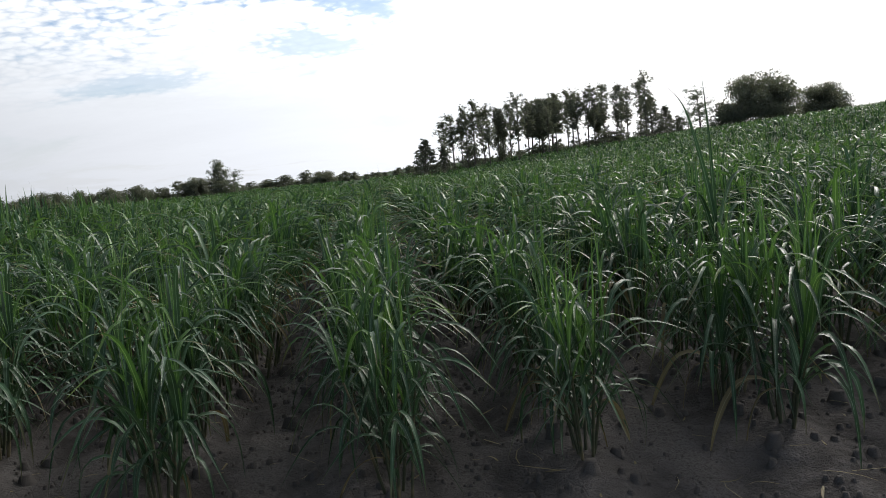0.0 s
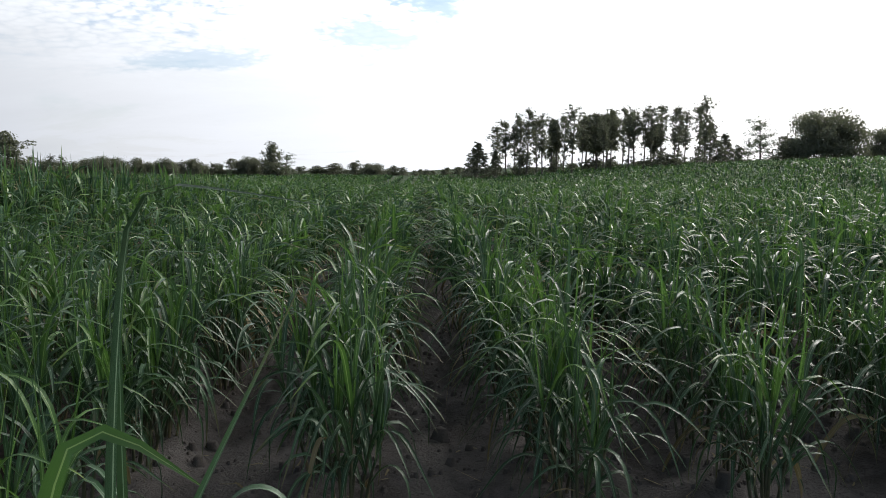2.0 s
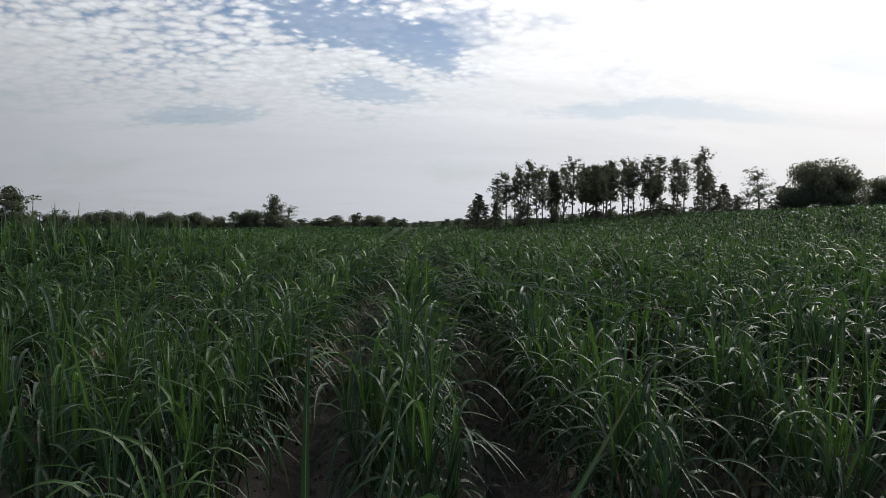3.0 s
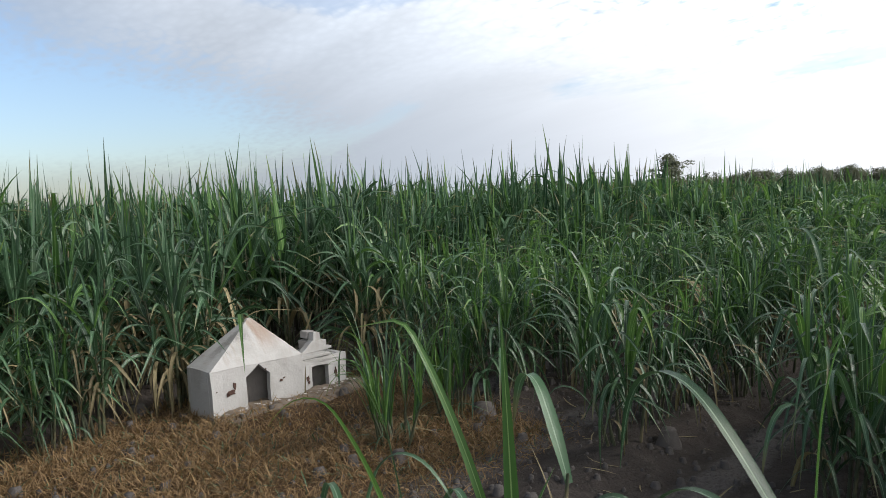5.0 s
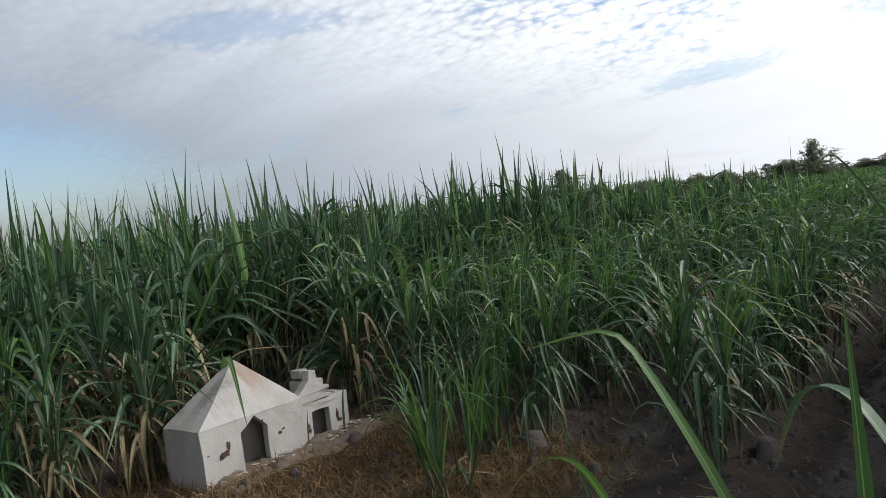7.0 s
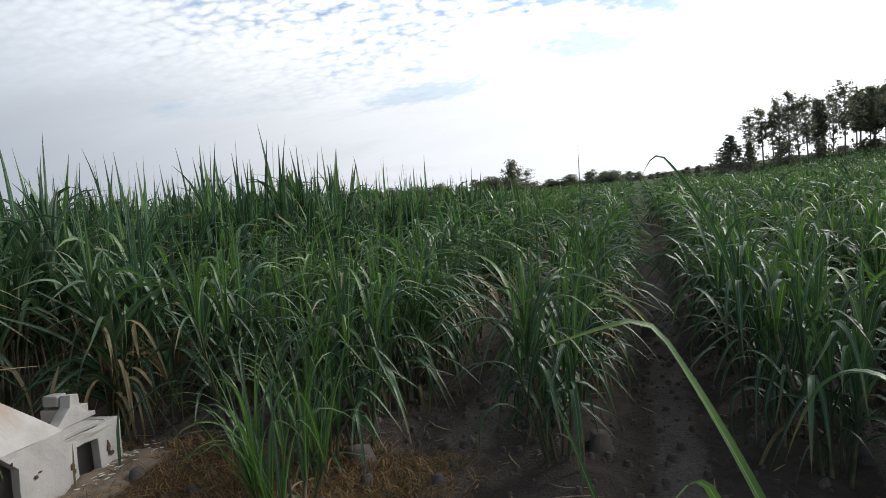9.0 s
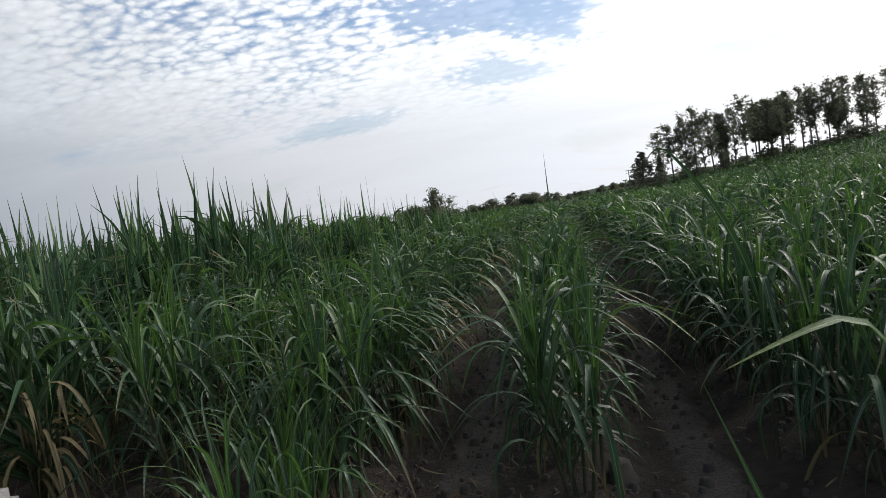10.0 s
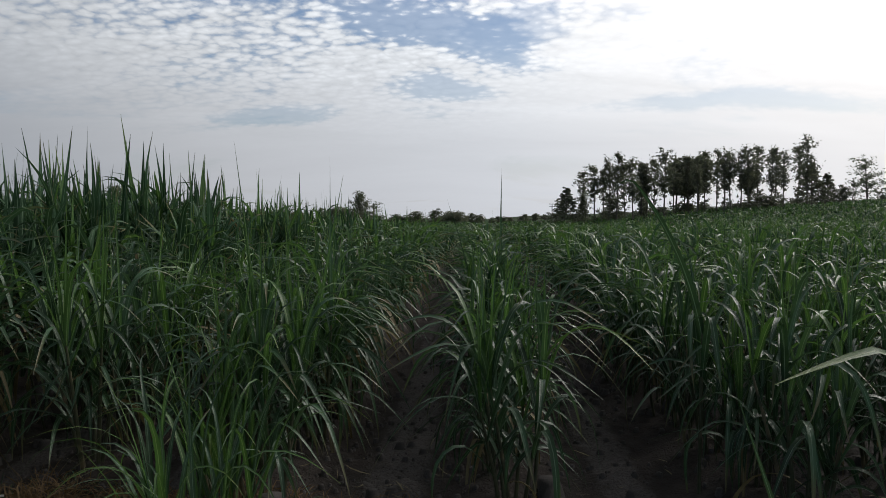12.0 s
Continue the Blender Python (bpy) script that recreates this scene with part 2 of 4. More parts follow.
def soil_material():
    m, n = material("field_soil")
    place = n.add("ShaderNodeTexCoord").outputs["Object"]
    broad, fine, grit = n.noise(place, 0.9, 4), n.noise(place, 9.0, 5), n.noise(place, 60.0, 4, 0.65)
    crack = n.add("ShaderNodeTexVoronoi")
    crack.feature = "DISTANCE_TO_EDGE"
    n.link(place, crack.inputs["Vector"])
    crack.inputs["Scale"].default_value = 11.0
    colour = n.mix(n.ramp(broad, 0.35, 0.65), (0.050, 0.046, 0.044), (0.104, 0.097, 0.094))
    colour = n.mix(n.math("MULTIPLY", n.ramp(fine, 0.45, 0.7), 0.5), colour, (0.135, 0.126, 0.121))
    colour = n.mix(n.math("MULTIPLY", n.ramp(grit, 0.5, 0.75), 0.45), colour, (0.036, 0.028, 0.023))
    # darker brown earth on the shrine's side
    east = n.add("ShaderNodeSeparateXYZ")
    n.link(place, east.inputs[0])
    dark_earth = n.ramp(n.math("ADD", east.outputs[0], n.math("MULTIPLY", n.math("SUBTRACT", broad, 0.5), 3.0)), -1.2, -2.6)
    colour = n.mix(n.math("MULTIPLY", dark_earth, 0.8), colour, n.mix(fine, (0.026, 0.021, 0.018), (0.066, 0.055, 0.048)))
    # a dry, pale crust along the beaten middle of the furrows
    along = n.add("ShaderNodeSeparateXYZ")
    n.link(n.add("ShaderNodeTexCoord").outputs["UV"], along.inputs[0])
    ragged = n.math("ADD", along.outputs[0], n.math("MULTIPLY", n.math("SUBTRACT", fine, 0.5), 0.45))
    crust = n.math("MULTIPLY", n.ramp(ragged, 0.20, 0.04), along.outputs[1])
    colour = n.mix(n.math("MULTIPLY", crust, 0.62), colour, n.mix(n.ramp(grit, 0.45, 0.7), (0.150, 0.138, 0.130), (0.060, 0.052, 0.047)))
    # a straw-littered yard before the shrine
    yard = n.vec("LENGTH", n.vec("MULTIPLY", n.vec("ADD", place, (5.85, -1.75, 0.0)), (0.72, 0.46, 0.0)), (0, 0, 0))
    yard = n.ramp(n.math("ADD", yard, n.math("MULTIPLY", n.math("SUBTRACT", fine, 0.5), 0.5)), 1.05, 0.75)
    colour = n.mix(n.math("MULTIPLY", yard, 0.8), colour, n.mix(grit, (0.050, 0.030, 0.016), (0.120, 0.074, 0.036)))
    # distant country takes the green of low crops
    far = n.vec("LENGTH", place, (0, 0, 0))
    colour = n.mix(n.ramp(far, 16.0, 40.0), colour, n.mix(fine, (0.020, 0.042, 0.014), (0.042, 0.070, 0.024)))
    relief = n.math("ADD", n.math("MULTIPLY", fine, 1.0), n.math("MULTIPLY", grit, 0.5))
    relief = n.math("ADD", relief, n.math("MULTIPLY", n.ramp(crack.outputs[0], 0.0, 0.06), 0.08))
    finish(n, principled(n, colour, 0.92, relief, 1.0, 0.03, 0.12))
    return m


M_SOIL = soil_material()


def whitewash_material():
    m, n = material("whitewashed_plaster")
    place = n.add("ShaderNodeTexCoord").outputs["Object"]
    broad, fine = n.noise(place, 4.0, 4), n.noise(place, 38.0, 5, 0.65)
    colour = n.mix(n.ramp(broad, 0.4, 0.7), (0.37, 0.365, 0.355), (0.31, 0.305, 0.29))
    xyz = n.add("ShaderNodeSeparateXYZ")
    n.link(place, xyz.inputs[0])
    # dirty rain streaks down the slopes, a rusty wash below the ridge
    run = n.noise(n.scaled(place, (5, 20, 3)), 1.0, 4)
    streak = n.math("MULTIPLY", n.ramp(run, 0.50, 0.66), n.ramp(xyz.outputs[2], 0.26, 0.62))
    colour = n.mix(n.math("MULTIPLY", streak, 0.45), colour, (0.24, 0.19, 0.15))
    beside = n.math("ABSOLUTE", n.math("ADD", n.math("SUBTRACT", xyz.outputs[1], 0.50), n.math("MULTIPLY", n.math("SUBTRACT", run, 0.5), 0.25)))
    rust = n.math("MULTIPLY", n.ramp(beside, 0.13, 0.02), n.ramp(xyz.outputs[2], 0.42, 0.62))
    front = n.math("MULTIPLY_ADD", xyz.outputs[0], 2.75, xyz.outputs[1])
    rust = n.math("MULTIPLY", n.math("MULTIPLY", rust, 0.75), n.ramp(front, -0.45, -0.35))
    colour = n.mix(rust, colour, (0.25, 0.18, 0.135))
    # a sooty run down the shady slope
    sooty = n.math("ABSOLUTE", n.math("ADD", n.math("ADD", xyz.outputs[0], 0.215), n.math("MULTIPLY", n.math("SUBTRACT", fine, 0.5), 0.12)))
    sooty = n.math("MULTIPLY", n.math("MULTIPLY", n.ramp(sooty, 0.07, 0.02), n.ramp(xyz.outputs[1], 0.40, 0.32)), n.ramp(xyz.outputs[2], 0.43, 0.52))
    colour = n.mix(n.math("MULTIPLY", sooty, 0.6), colour, (0.13, 0.125, 0.12))
    splash = n.math("MULTIPLY", n.ramp(n.math("ADD", xyz.outputs[2], n.math("MULTIPLY", n.math("SUBTRACT", fine, 0.5), 0.16)), 0.09, 0.0), 0.75)
    colour = n.mix(splash, colour, (0.27, 0.22, 0.17))
    colour = n.mix(n.math("MULTIPLY", n.ramp(fine, 0.60, 0.72), 0.35), colour, (0.40, 0.36, 0.31))
    finish(n, principled(n, colour, 0.88, n.math("ADD", fine, n.math("MULTIPLY", broad, 2.0)), 0.45, 0.008, 0.3))
    return m


def plain_material(name, a, b, scale=12.0, rough=0.85):
    m, n = material(name)
    place = n.add("ShaderNodeTexCoord").outputs["Object"]
    coarse, fine = n.noise(place, scale, 4), n.noise(place, scale * 7, 4, 0.65)
    colour = n.mix(n.math("MULTIPLY_ADD", fine, 0.5, n.math("MULTIPLY", coarse, 0.6), clamp=True), a, b)
    finish(n, principled(n, colour, rough, n.math("ADD", coarse, fine), 0.6, 0.01, 0.3))
    return m


M_WHITE = whitewash_material()
M_STAIN = plain_material("bare_brick", (0.035, 0.022, 0.018), (0.11, 0.060, 0.045), 30.0)
M_GREY_PLASTER = plain_material("grey_plaster", (0.15, 0.14, 0.135), (0.26, 0.235, 0.21), 14.0)
M_MUD = plain_material("mud_plaster", (0.075, 0.058, 0.045), (0.19, 0.155, 0.12), 10.0)
M_SHADED_COURSE = plain_material("bare_stone", (0.20, 0.19, 0.185), (0.36, 0.34, 0.32), 16.0)
M_FLAKE = plain_material("lime_flake", (0.34, 0.33, 0.31), (0.52, 0.50, 0.47), 30.0)
M_CLOD = plain_material("soil_clod", (0.050, 0.045, 0.042), (0.110, 0.100, 0.094), 25.0, 0.95)
M_POLE = plain_material("cement_pole", (0.22, 0.22, 0.21), (0.34, 0.33, 0.32), 4.0)


# ---------------------------------------------------------------- mesh helpers
def fast_mesh(name, verts, quads, uvs=None, mats=(), mat_index=None, smooth=True):
    """A mesh from arrays: verts (n, 3), quads (m, 4), uvs per vertex."""
    me = bpy.data.meshes.new(name)
    verts, quads = np.asarray(verts, np.float32), np.asarray(quads, np.int32)
    me.vertices.add(len(verts))
    me.vertices.foreach_set("co", verts.ravel())
    me.loops.add(quads.size)
    me.loops.foreach_set("vertex_index", quads.ravel())
    me.polygons.add(len(quads))
    me.polygons.foreach_set("loop_start", np.arange(0, quads.size, 4, dtype=np.int32))
    if mat_index is not None:
        me.polygons.foreach_set("material_index", np.asarray(mat_index, np.int32))
    me.polygons.foreach_set("use_smooth", np.full(len(quads), smooth))
    if uvs is not None:
        layer = me.uv_layers.new(name="UVMap")
        layer.data.foreach_set("uv", np.asarray(uvs, np.float32)[quads.ravel()].ravel())
    for mat in mats:
        me.materials.append(mat)
    me.update(calc_edges=True)
    return me


def blades(pos, az, th0, bend, centre, length, width, seg=6, across=3, twist=None, curl=None, waist=0.55, sharp=0.28, taper=3.2, roll=0.0):
    """Long leaves as curved, folded strips. All arguments but the counts are arrays over the leaves.
    th0: lean from the vertical at the base; bend: how far it bows over on its way; centre: where along it.
    Returns verts, quads, uvs."""
    pos = np.asarray(pos, float).reshape(-1, 3)
    count = len(pos)
    az, th0, bend, centre, length, width = [np.broadcast_to(np.asarray(a, float), count)[:, None] for a in (az, th0, bend, centre, length, width)]
    s = np.linspace(0, 1, seg + 1)[None, :]
    t = np.clip((s - centre + sharp) / (2 * sharp), 0, 1)
    theta = th0 + bend * (0.25 * s + 0.75 * t * t * (3 - 2 * t))
    turn = az + (0 * s if curl is None else np.asarray(curl)[:, None] * s * s)
    mid = (theta[:, 1:] + theta[:, :-1]) / 2
    ta = (turn[:, 1:] + turn[:, :-1]) / 2
    step = length / seg
    d = np.stack([np.sin(mid) * np.cos(ta), np.sin(mid) * np.sin(ta), np.cos(mid)], -1) * step[..., None]
    line = np.concatenate([np.zeros((count, 1, 3)), np.cumsum(d, 1)], 1) + pos[:, None, :]
    tw = np.broadcast_to(np.asarray(roll, float), count)[:, None] + (0 * s if twist is None else np.asarray(twist)[:, None] * s)
    side = np.stack([-np.sin(turn), np.cos(turn), np.zeros_like(turn)], -1)
    norm = np.stack([-np.cos(theta) * np.cos(turn), -np.cos(theta) * np.sin(turn), np.sin(theta)], -1)
    sv = side * np.cos(tw)[..., None] + norm * np.sin(tw)[..., None]
    nv = norm * np.cos(tw)[..., None] - side * np.sin(tw)[..., None]
    w = width * np.minimum(1.0, waist + s * 2.2) * np.clip(1 - s ** np.broadcast_to(np.asarray(taper, float), count)[:, None], 0.03, 1)
    half = (w / 2)[..., None]
    if across == 3:
        cols = [line - sv * half, line - nv * half * 0.35, line + sv * half]
        us = (0.0, 0.5, 1.0)
    else:
        cols = [line - sv * half, line + sv * half]
        us = (0.0, 1.0)
    verts = np.stack(cols, 2)
    k = across
    base = (np.arange(count) * (seg + 1) * k)[:, None, None] + (np.arange(seg) * k)[None, :, None] + np.arange(k - 1)[None, None, :]
    quads = np.stack([base, base + 1, base + 1 + k, base + k], -1).reshape(-1, 4)
    uv = np.empty((count, seg + 1, k, 2))
    uv[..., 0] = np.array(us)[None, None, :]
    uv[..., 1] = s[..., None]
    return verts.reshape(-1, 3), quads, uv.reshape(-1, 2)


def tubes(a, b, ra, rb, sides=6):
    """Straight tapered tubes from the points a to the points b."""
    a, b = np.asarray(a, float).reshape(-1, 3), np.asarray(b, float).reshape(-1, 3)
    count = len(a)
    ra, rb = np.broadcast_to(ra, count), np.broadcast_to(rb, count)
    d = b - a
    d = d / np.maximum(np.linalg.norm(d, axis=1, keepdims=True), 1e-6)
    ref = np.where(np.abs(d[:, 2:]) > 0.9, np.array([[1.0, 0, 0]]), np.array([[0, 0, 1.0]]))
    e = np.cross(d, ref)
    e /= np.linalg.norm(e, axis=1, keepdims=True)
    f = np.cross(d, e)
    ang = np.arange(sides) / sides * 2 * np.pi
    ring = e[:, None, :] * np.cos(ang)[None, :, None] + f[:, None, :] * np.sin(ang)[None, :, None]
    verts = np.stack([a[:, None] + ring * ra[:, None, None], b[:, None] + ring * rb[:, None, None]], 1).reshape(-1, 3)
    i = np.arange(sides)
    j = (i + 1) % sides
    q = np.stack([i, j, j + sides, i + sides], -1)
    quads = (np.arange(count) * 2 * sides)[:, None, None] + q[None]
    return verts, quads.reshape(-1, 4), np.tile([0.3, 0.4], (len(verts), 1))


def part(name, me, parent, label=""):
    ob = new(name, me)
    ob.parent = parent
    if label:
        tagged(ob, label)
    return ob


def bm_mesh(name, bm, mat):
    me = bpy.data.meshes.new(name)
    bmesh.ops.recalc_face_normals(bm, faces=bm.faces)
    bm.to_mesh(me)
    bm.free()
    me.materials.append(mat)
    return me


# ---------------------------------------------------------------- ground
EDGE_Y = 2.70                           # near edge of the cane field
ROW_NUMBERS = np.arange(-75, 95)


def row_place(k):
    """Where row k starts: a little over a metre apart."""
    if k >= -1:
        return 0.24 + 1.08 * k
    if k >= -5:
        return (-1.82, -2.78, -3.86, -5.24)[-2 - k]
    return -5.16 + 1.04 * (k + 5)


ROW_PLACES = np.array([row_place(k) for k in ROW_NUMBERS])


def soft(v, lo, hi):
    t = np.clip((np.asarray(v, float) - lo) / (hi - lo), 0, 1)
    return t * t * (3 - 2 * t)


def row_drift(x, y):
    """The rows on the sunny side run slightly towards the sun."""
    return 0.026 * (np.asarray(y, float) - 3.3) * soft(x, -4.0, -1.0)


def lumps(x, y):
    """Smooth, uneven relief from a few crossing waves."""
    z = np.zeros_like(x)
    for k, (fx, fy, ph, am) in enumerate(((1.3, 0.7, 0.3, 0.02), (-0.9, 1.9, 1.1, 0.018), (3.1, 2.3, 2.0, 0.012), (5.3, -4.1, 0.7, 0.009),
                                          (7.7, 9.1, 1.9, 0.006), (-13.0, 8.0, 0.2, 0.008), (19.0, 15.0, 2.4, 0.007), (-23.0, 21.0, 1.3, 0.006))):
        z += am * np.sin(fx * x + ph + 0.8 * np.sin(0.7 * fy * y)) * np.cos(fy * y + 1.7 * ph)
    return z


def rise(x, y):
    """The land climbs gently on the sunny side of the field."""
    return 0.125 * np.log1p(np.exp(np.clip((62 * np.tanh(np.asarray(x, float) / 62) - 16) / 5.0, -30, 30))) * 5.0 * soft(y, 5, 50) - 0.85 * soft(y, 12, 90)


def row_phase(x, y):
    return np.interp(x - row_drift(x, y), ROW_PLACES, ROW_NUMBERS) * 2 * np.pi


def ground_z(x, y):
    x, y = np.asarray(x, float), np.asarray(y, float)
    near = soft(np.hypot(x, y), 45, 25)
    inside = soft(y, EDGE_Y - 0.9, EDGE_Y + 0.1)
    phase = row_phase(x, y)
    furrow = 0.055 * (0.6 * np.cos(phase) + 0.32 * np.cos(2 * phase))
    z = near * (furrow * inside + lumps(x, y))
    mound = 0.07 * np.exp(-(((x + 6.45) / 0.8) ** 2 + ((y - 2.5) / 0.9) ** 2))
    return z + mound + rise(x, y)


def steps_out(lo, hi, fine, reach):
    inner = list(np.arange(lo, hi + 1e-6, fine))
    out, d = [], fine
    while inner[0] - sum(out) > -reach:
        d *= 1.16
        out.append(d)
    left = inner[0] - np.cumsum(out)
    out, d = [], fine
    while inner[-1] + sum(out) < reach:
        d *= 1.16
        out.append(d)
    return np.concatenate([left[::-1], inner, inner[-1] + np.cumsum(out)])


def build_ground():
    xs, ys = steps_out(-10.5, 5.5, 0.06, 900), steps_out(-1.5, 10.5, 0.06, 900)
    gx, gy = np.meshgrid(xs, ys)
    v = np.stack([gx, gy, ground_z(gx, gy)], -1).reshape(-1, 3)
    w, h = len(xs), len(ys)
    i = (np.arange(h - 1)[:, None] * w + np.arange(w - 1)[None]).ravel()
    # first coordinate: nought along the beaten middle of each furrow; second: one inside the field
    furrow = np.stack([0.5 + 0.5 * np.cos(row_phase(gx, gy)), soft(gy, EDGE_Y - 0.6, EDGE_Y + 0.4)], -1).reshape(-1, 2)
    ob = new("ground", fast_mesh("ground", v, np.stack([i, i + 1, i + 1 + w, i + w], -1), furrow, [M_SOIL]))
    tagged(ob, "brown furrowed field soil, dry and crumbly between the cane rows", "ground", kind="structure")


build_ground()


# ---------------------------------------------------------------- sugarcane
def cane_height(x, y):
    """Cane grows taller on the shrine's side."""
    return 1.0 + 0.05 * soft(-np.asarray(x, float), 2.5, 5.0) + 0.24 * soft(-np.asarray(x, float), 7.1, 8.8) * soft(y, 34, 7)


LEAF_KEYS = ("pos", "az", "th0", "bend", "centre", "length", "width", "twist", "curl", "taper", "roll")
LEAF_MATS = [M_LEAF, M_YOUNG, M_DRY, M_STEM]


def leaf(pos, az, th0, bend, centre, length, width, twist=0.0, curl=0.0, mat=0, taper=3.2, roll=0.0):
    return dict(taper=taper, roll=roll, pos=np.array(pos, float), az=az, th0=th0, bend=bend, centre=centre, length=length, width=width, twist=twist, curl=curl, mat=mat)


def leaf_arrays(rows, seg, across, sharp=0.28):
    a = {k: np.array([row[k] for row in rows]) for k in LEAF_KEYS}
    return blades(a["pos"], a["az"], a["th0"], a["bend"], a["centre"], a["length"], a["width"], seg, across, a["twist"], a["curl"], sharp=sharp, taper=a["taper"], roll=a["roll"])


def shoot_leaves(r, tall):
    """One shoot: the height and tip of its stem, and its leaves from the oldest to the spindle."""
    hs = r.uniform(0.72, 0.96) if tall else r.uniform(0.42, 0.70)
    lean_az, lean = r.uniform(0, 2 * np.pi), r.uniform(0.02, 0.15)
    tip = np.array([math.cos(lean_az) * math.sin(lean), math.sin(lean_az) * math.sin(lean), math.cos(lean)]) * hs
    plane = r.uniform(0, np.pi)
    n = int(r.integers(7, 9))
    rows = []
    for k in range(n):
        f = k / (n - 1)
        fresh = 1 if f > 0.6 and r.random() < (0.25 if tall else 0.45) else 0
        az = plane + np.pi * (k % 2) + r.normal(0, 0.5)
        if tall:
            stiff = r.random() < 0.08 + 0.22 * f
            rows.append(leaf(tip * (0.30 + 0.70 * f), az, max(0.05, 0.70 - 0.32 * f + r.normal(0, 0.16)), r.uniform(0.05, 0.6) if stiff else r.uniform(1.4, 2.3), r.uniform(0.36, 0.62),
                             r.uniform(0.70, 1.0) * (1.05 - 0.35 * f), r.uniform(0.038, 0.060), r.normal(0, 0.6), r.normal(0, 0.25), fresh, 1.7, r.normal(0, 0.5)))
        else:
            rows.append(leaf(tip * (0.42 + 0.58 * f), az, max(0.04, 0.55 - 0.42 * f + r.normal(0, 0.09)), (2.6 - 0.5 * f) * r.uniform(0.75, 1.08), 0.40 + 0.24 * f + r.uniform(-0.06, 0.08),
                             r.uniform(0.62, 0.92) * (0.82 + 0.2 * math.sin(f * 3)), r.uniform(0.022, 0.034), r.normal(0, 0.4), r.normal(0, 0.3), fresh))
    for k in range(2 if not tall or r.random() < 0.3 else 1):
        straight = r.random() < 0.9
        rows.append(leaf(tip, plane + r.uniform(0, 6.28), abs(r.normal(0.06, 0.12)), r.uniform(0.0, 0.18) if straight else r.uniform(1.2, 2.4), 0.72,
                         r.uniform(0.62, 0.92) if tall else r.uniform(0.46, 0.72) + (0.25 if r.random() < 0.08 else 0), r.uniform(0.038, 0.052) if tall else r.uniform(0.020, 0.030),
                         r.normal(0, 0.5), 0.0, 1 if r.random() < (0.10 if tall else 0.65) else 0, 0.95, r.uniform(0, 3.1)))
    if tall:
        # a leaf bowed over high in the crown
        rows.append(leaf(tip * r.uniform(0.9, 1.0), r.uniform(0, 6.28), r.uniform(0.08, 0.32), r.uniform(1.7, 2.5), r.uniform(0.62, 0.84),
                         r.uniform(0.50, 0.74), r.uniform(0.026, 0.040), r.normal(0, 0.5), r.normal(0, 0.3), 0, 1.7, r.uniform(0, 3.1)))
    if not tall:
        rows.append(leaf(tip * r.uniform(0.25, 0.5), r.uniform(0, 6.28), r.uniform(0.4, 0.8), r.uniform(1.6, 2.2), 0.4, r.uniform(0.40, 0.65), r.uniform(0.018, 0.028), r.normal(0, 0.8), 0.3, 0))
    for k in range(5 if tall else 1):
        if r.random() < (0.85 if tall else 0.30):
            rows.append(leaf(tip * r.uniform(0.25, 0.85), r.uniform(0, 6.28), r.uniform(0.5, 1.0), r.uniform(1.9, 2.5), 0.22,
                             r.uniform(0.45, 0.85), r.uniform(0.018, 0.040), r.normal(0, 1.2), r.normal(0, 0.5), 2))
    return hs, tip, rows


def make_clump(seed, tall, shoots=None):
    """A stool of cane: shoots round a common foot, every leaf a piece of its own."""
    r = np.random.default_rng(seed)
    clump = new("sugarcane_clump")
    count = shoots or int(r.integers(7, 10) if not tall else r.integers(8, 11))
    for k in range(count):
        ang = k / count * 2 * np.pi + r.normal(0, 0.4)
        rad = r.uniform(0.02, 0.10)
        foot = np.array([rad * math.cos(ang), rad * math.sin(ang) * 1.3, -0.03])
        hs, tip, rows = shoot_leaves(r, tall)
        push = np.array([math.cos(ang), math.sin(ang), 0]) * hs * 0.16
        tip = tip + push
        for row in rows:
            row["pos"] = row["pos"] + push * (np.linalg.norm(row["pos"]) / hs) + foot
        add_shoot(clump, foot, tip, rows, girth=1.5 if tall else 1.0)
    return clump


def add_shoot(clump, foot, tip, rows, sharp=0.27, seg=12, girth=1.0):
    foot, tip = np.array(foot, float), np.array(tip, float)
    mid = foot + tip * 0.5 + np.array([0, 0, 0.02])
    v, q, u = tubes([foot, mid], [mid, foot + tip], [0.010 * girth, 0.009 * girth], [0.009 * girth, 0.005])
    stem = part("shoot", fast_mesh("shoot", v, q, u, [M_STEM]), clump)
    for row in rows:
        v, q, u = leaf_arrays([row], seg, 3, sharp)
        part("leaf", fast_mesh("leaf", v, q, u, [LEAF_MATS[row["mat"]]]), stem)


SHORT_LABEL = "green sugarcane clump with arching leaves in a soil row"
TALL_LABEL = "tall green sugarcane clump with dry brown lower leaves"


def remove_thing(ob):
    for o in (*ob.children_recursive, ob):
        bpy.data.objects.remove(o)


def place_clump(source, x, y, size, turn, tall):
    m = Matrix.Translation((x, y, float(ground_z(x, y)))) @ Matrix.Diagonal((size * 0.95, size, size, 1)) @ Matrix.Rotation(turn, 4, "Z")
    ob = copy_thing(source, m)
    return tagged(ob, TALL_LABEL if tall else SHORT_LABEL, "sugarcane", "sugarcane clumps in the field")


def in_shrine_yard(x, y):
    if y < 1.75:
        return x > -6.75
    return x > -7.15 and x < -4.55 and y < 3.75


def field_edge(x):
    """The near ends of the rows drift away from the footpath towards the shrine."""
    return EDGE_Y + 0.11 * min(5.0, max(0.0, -x))


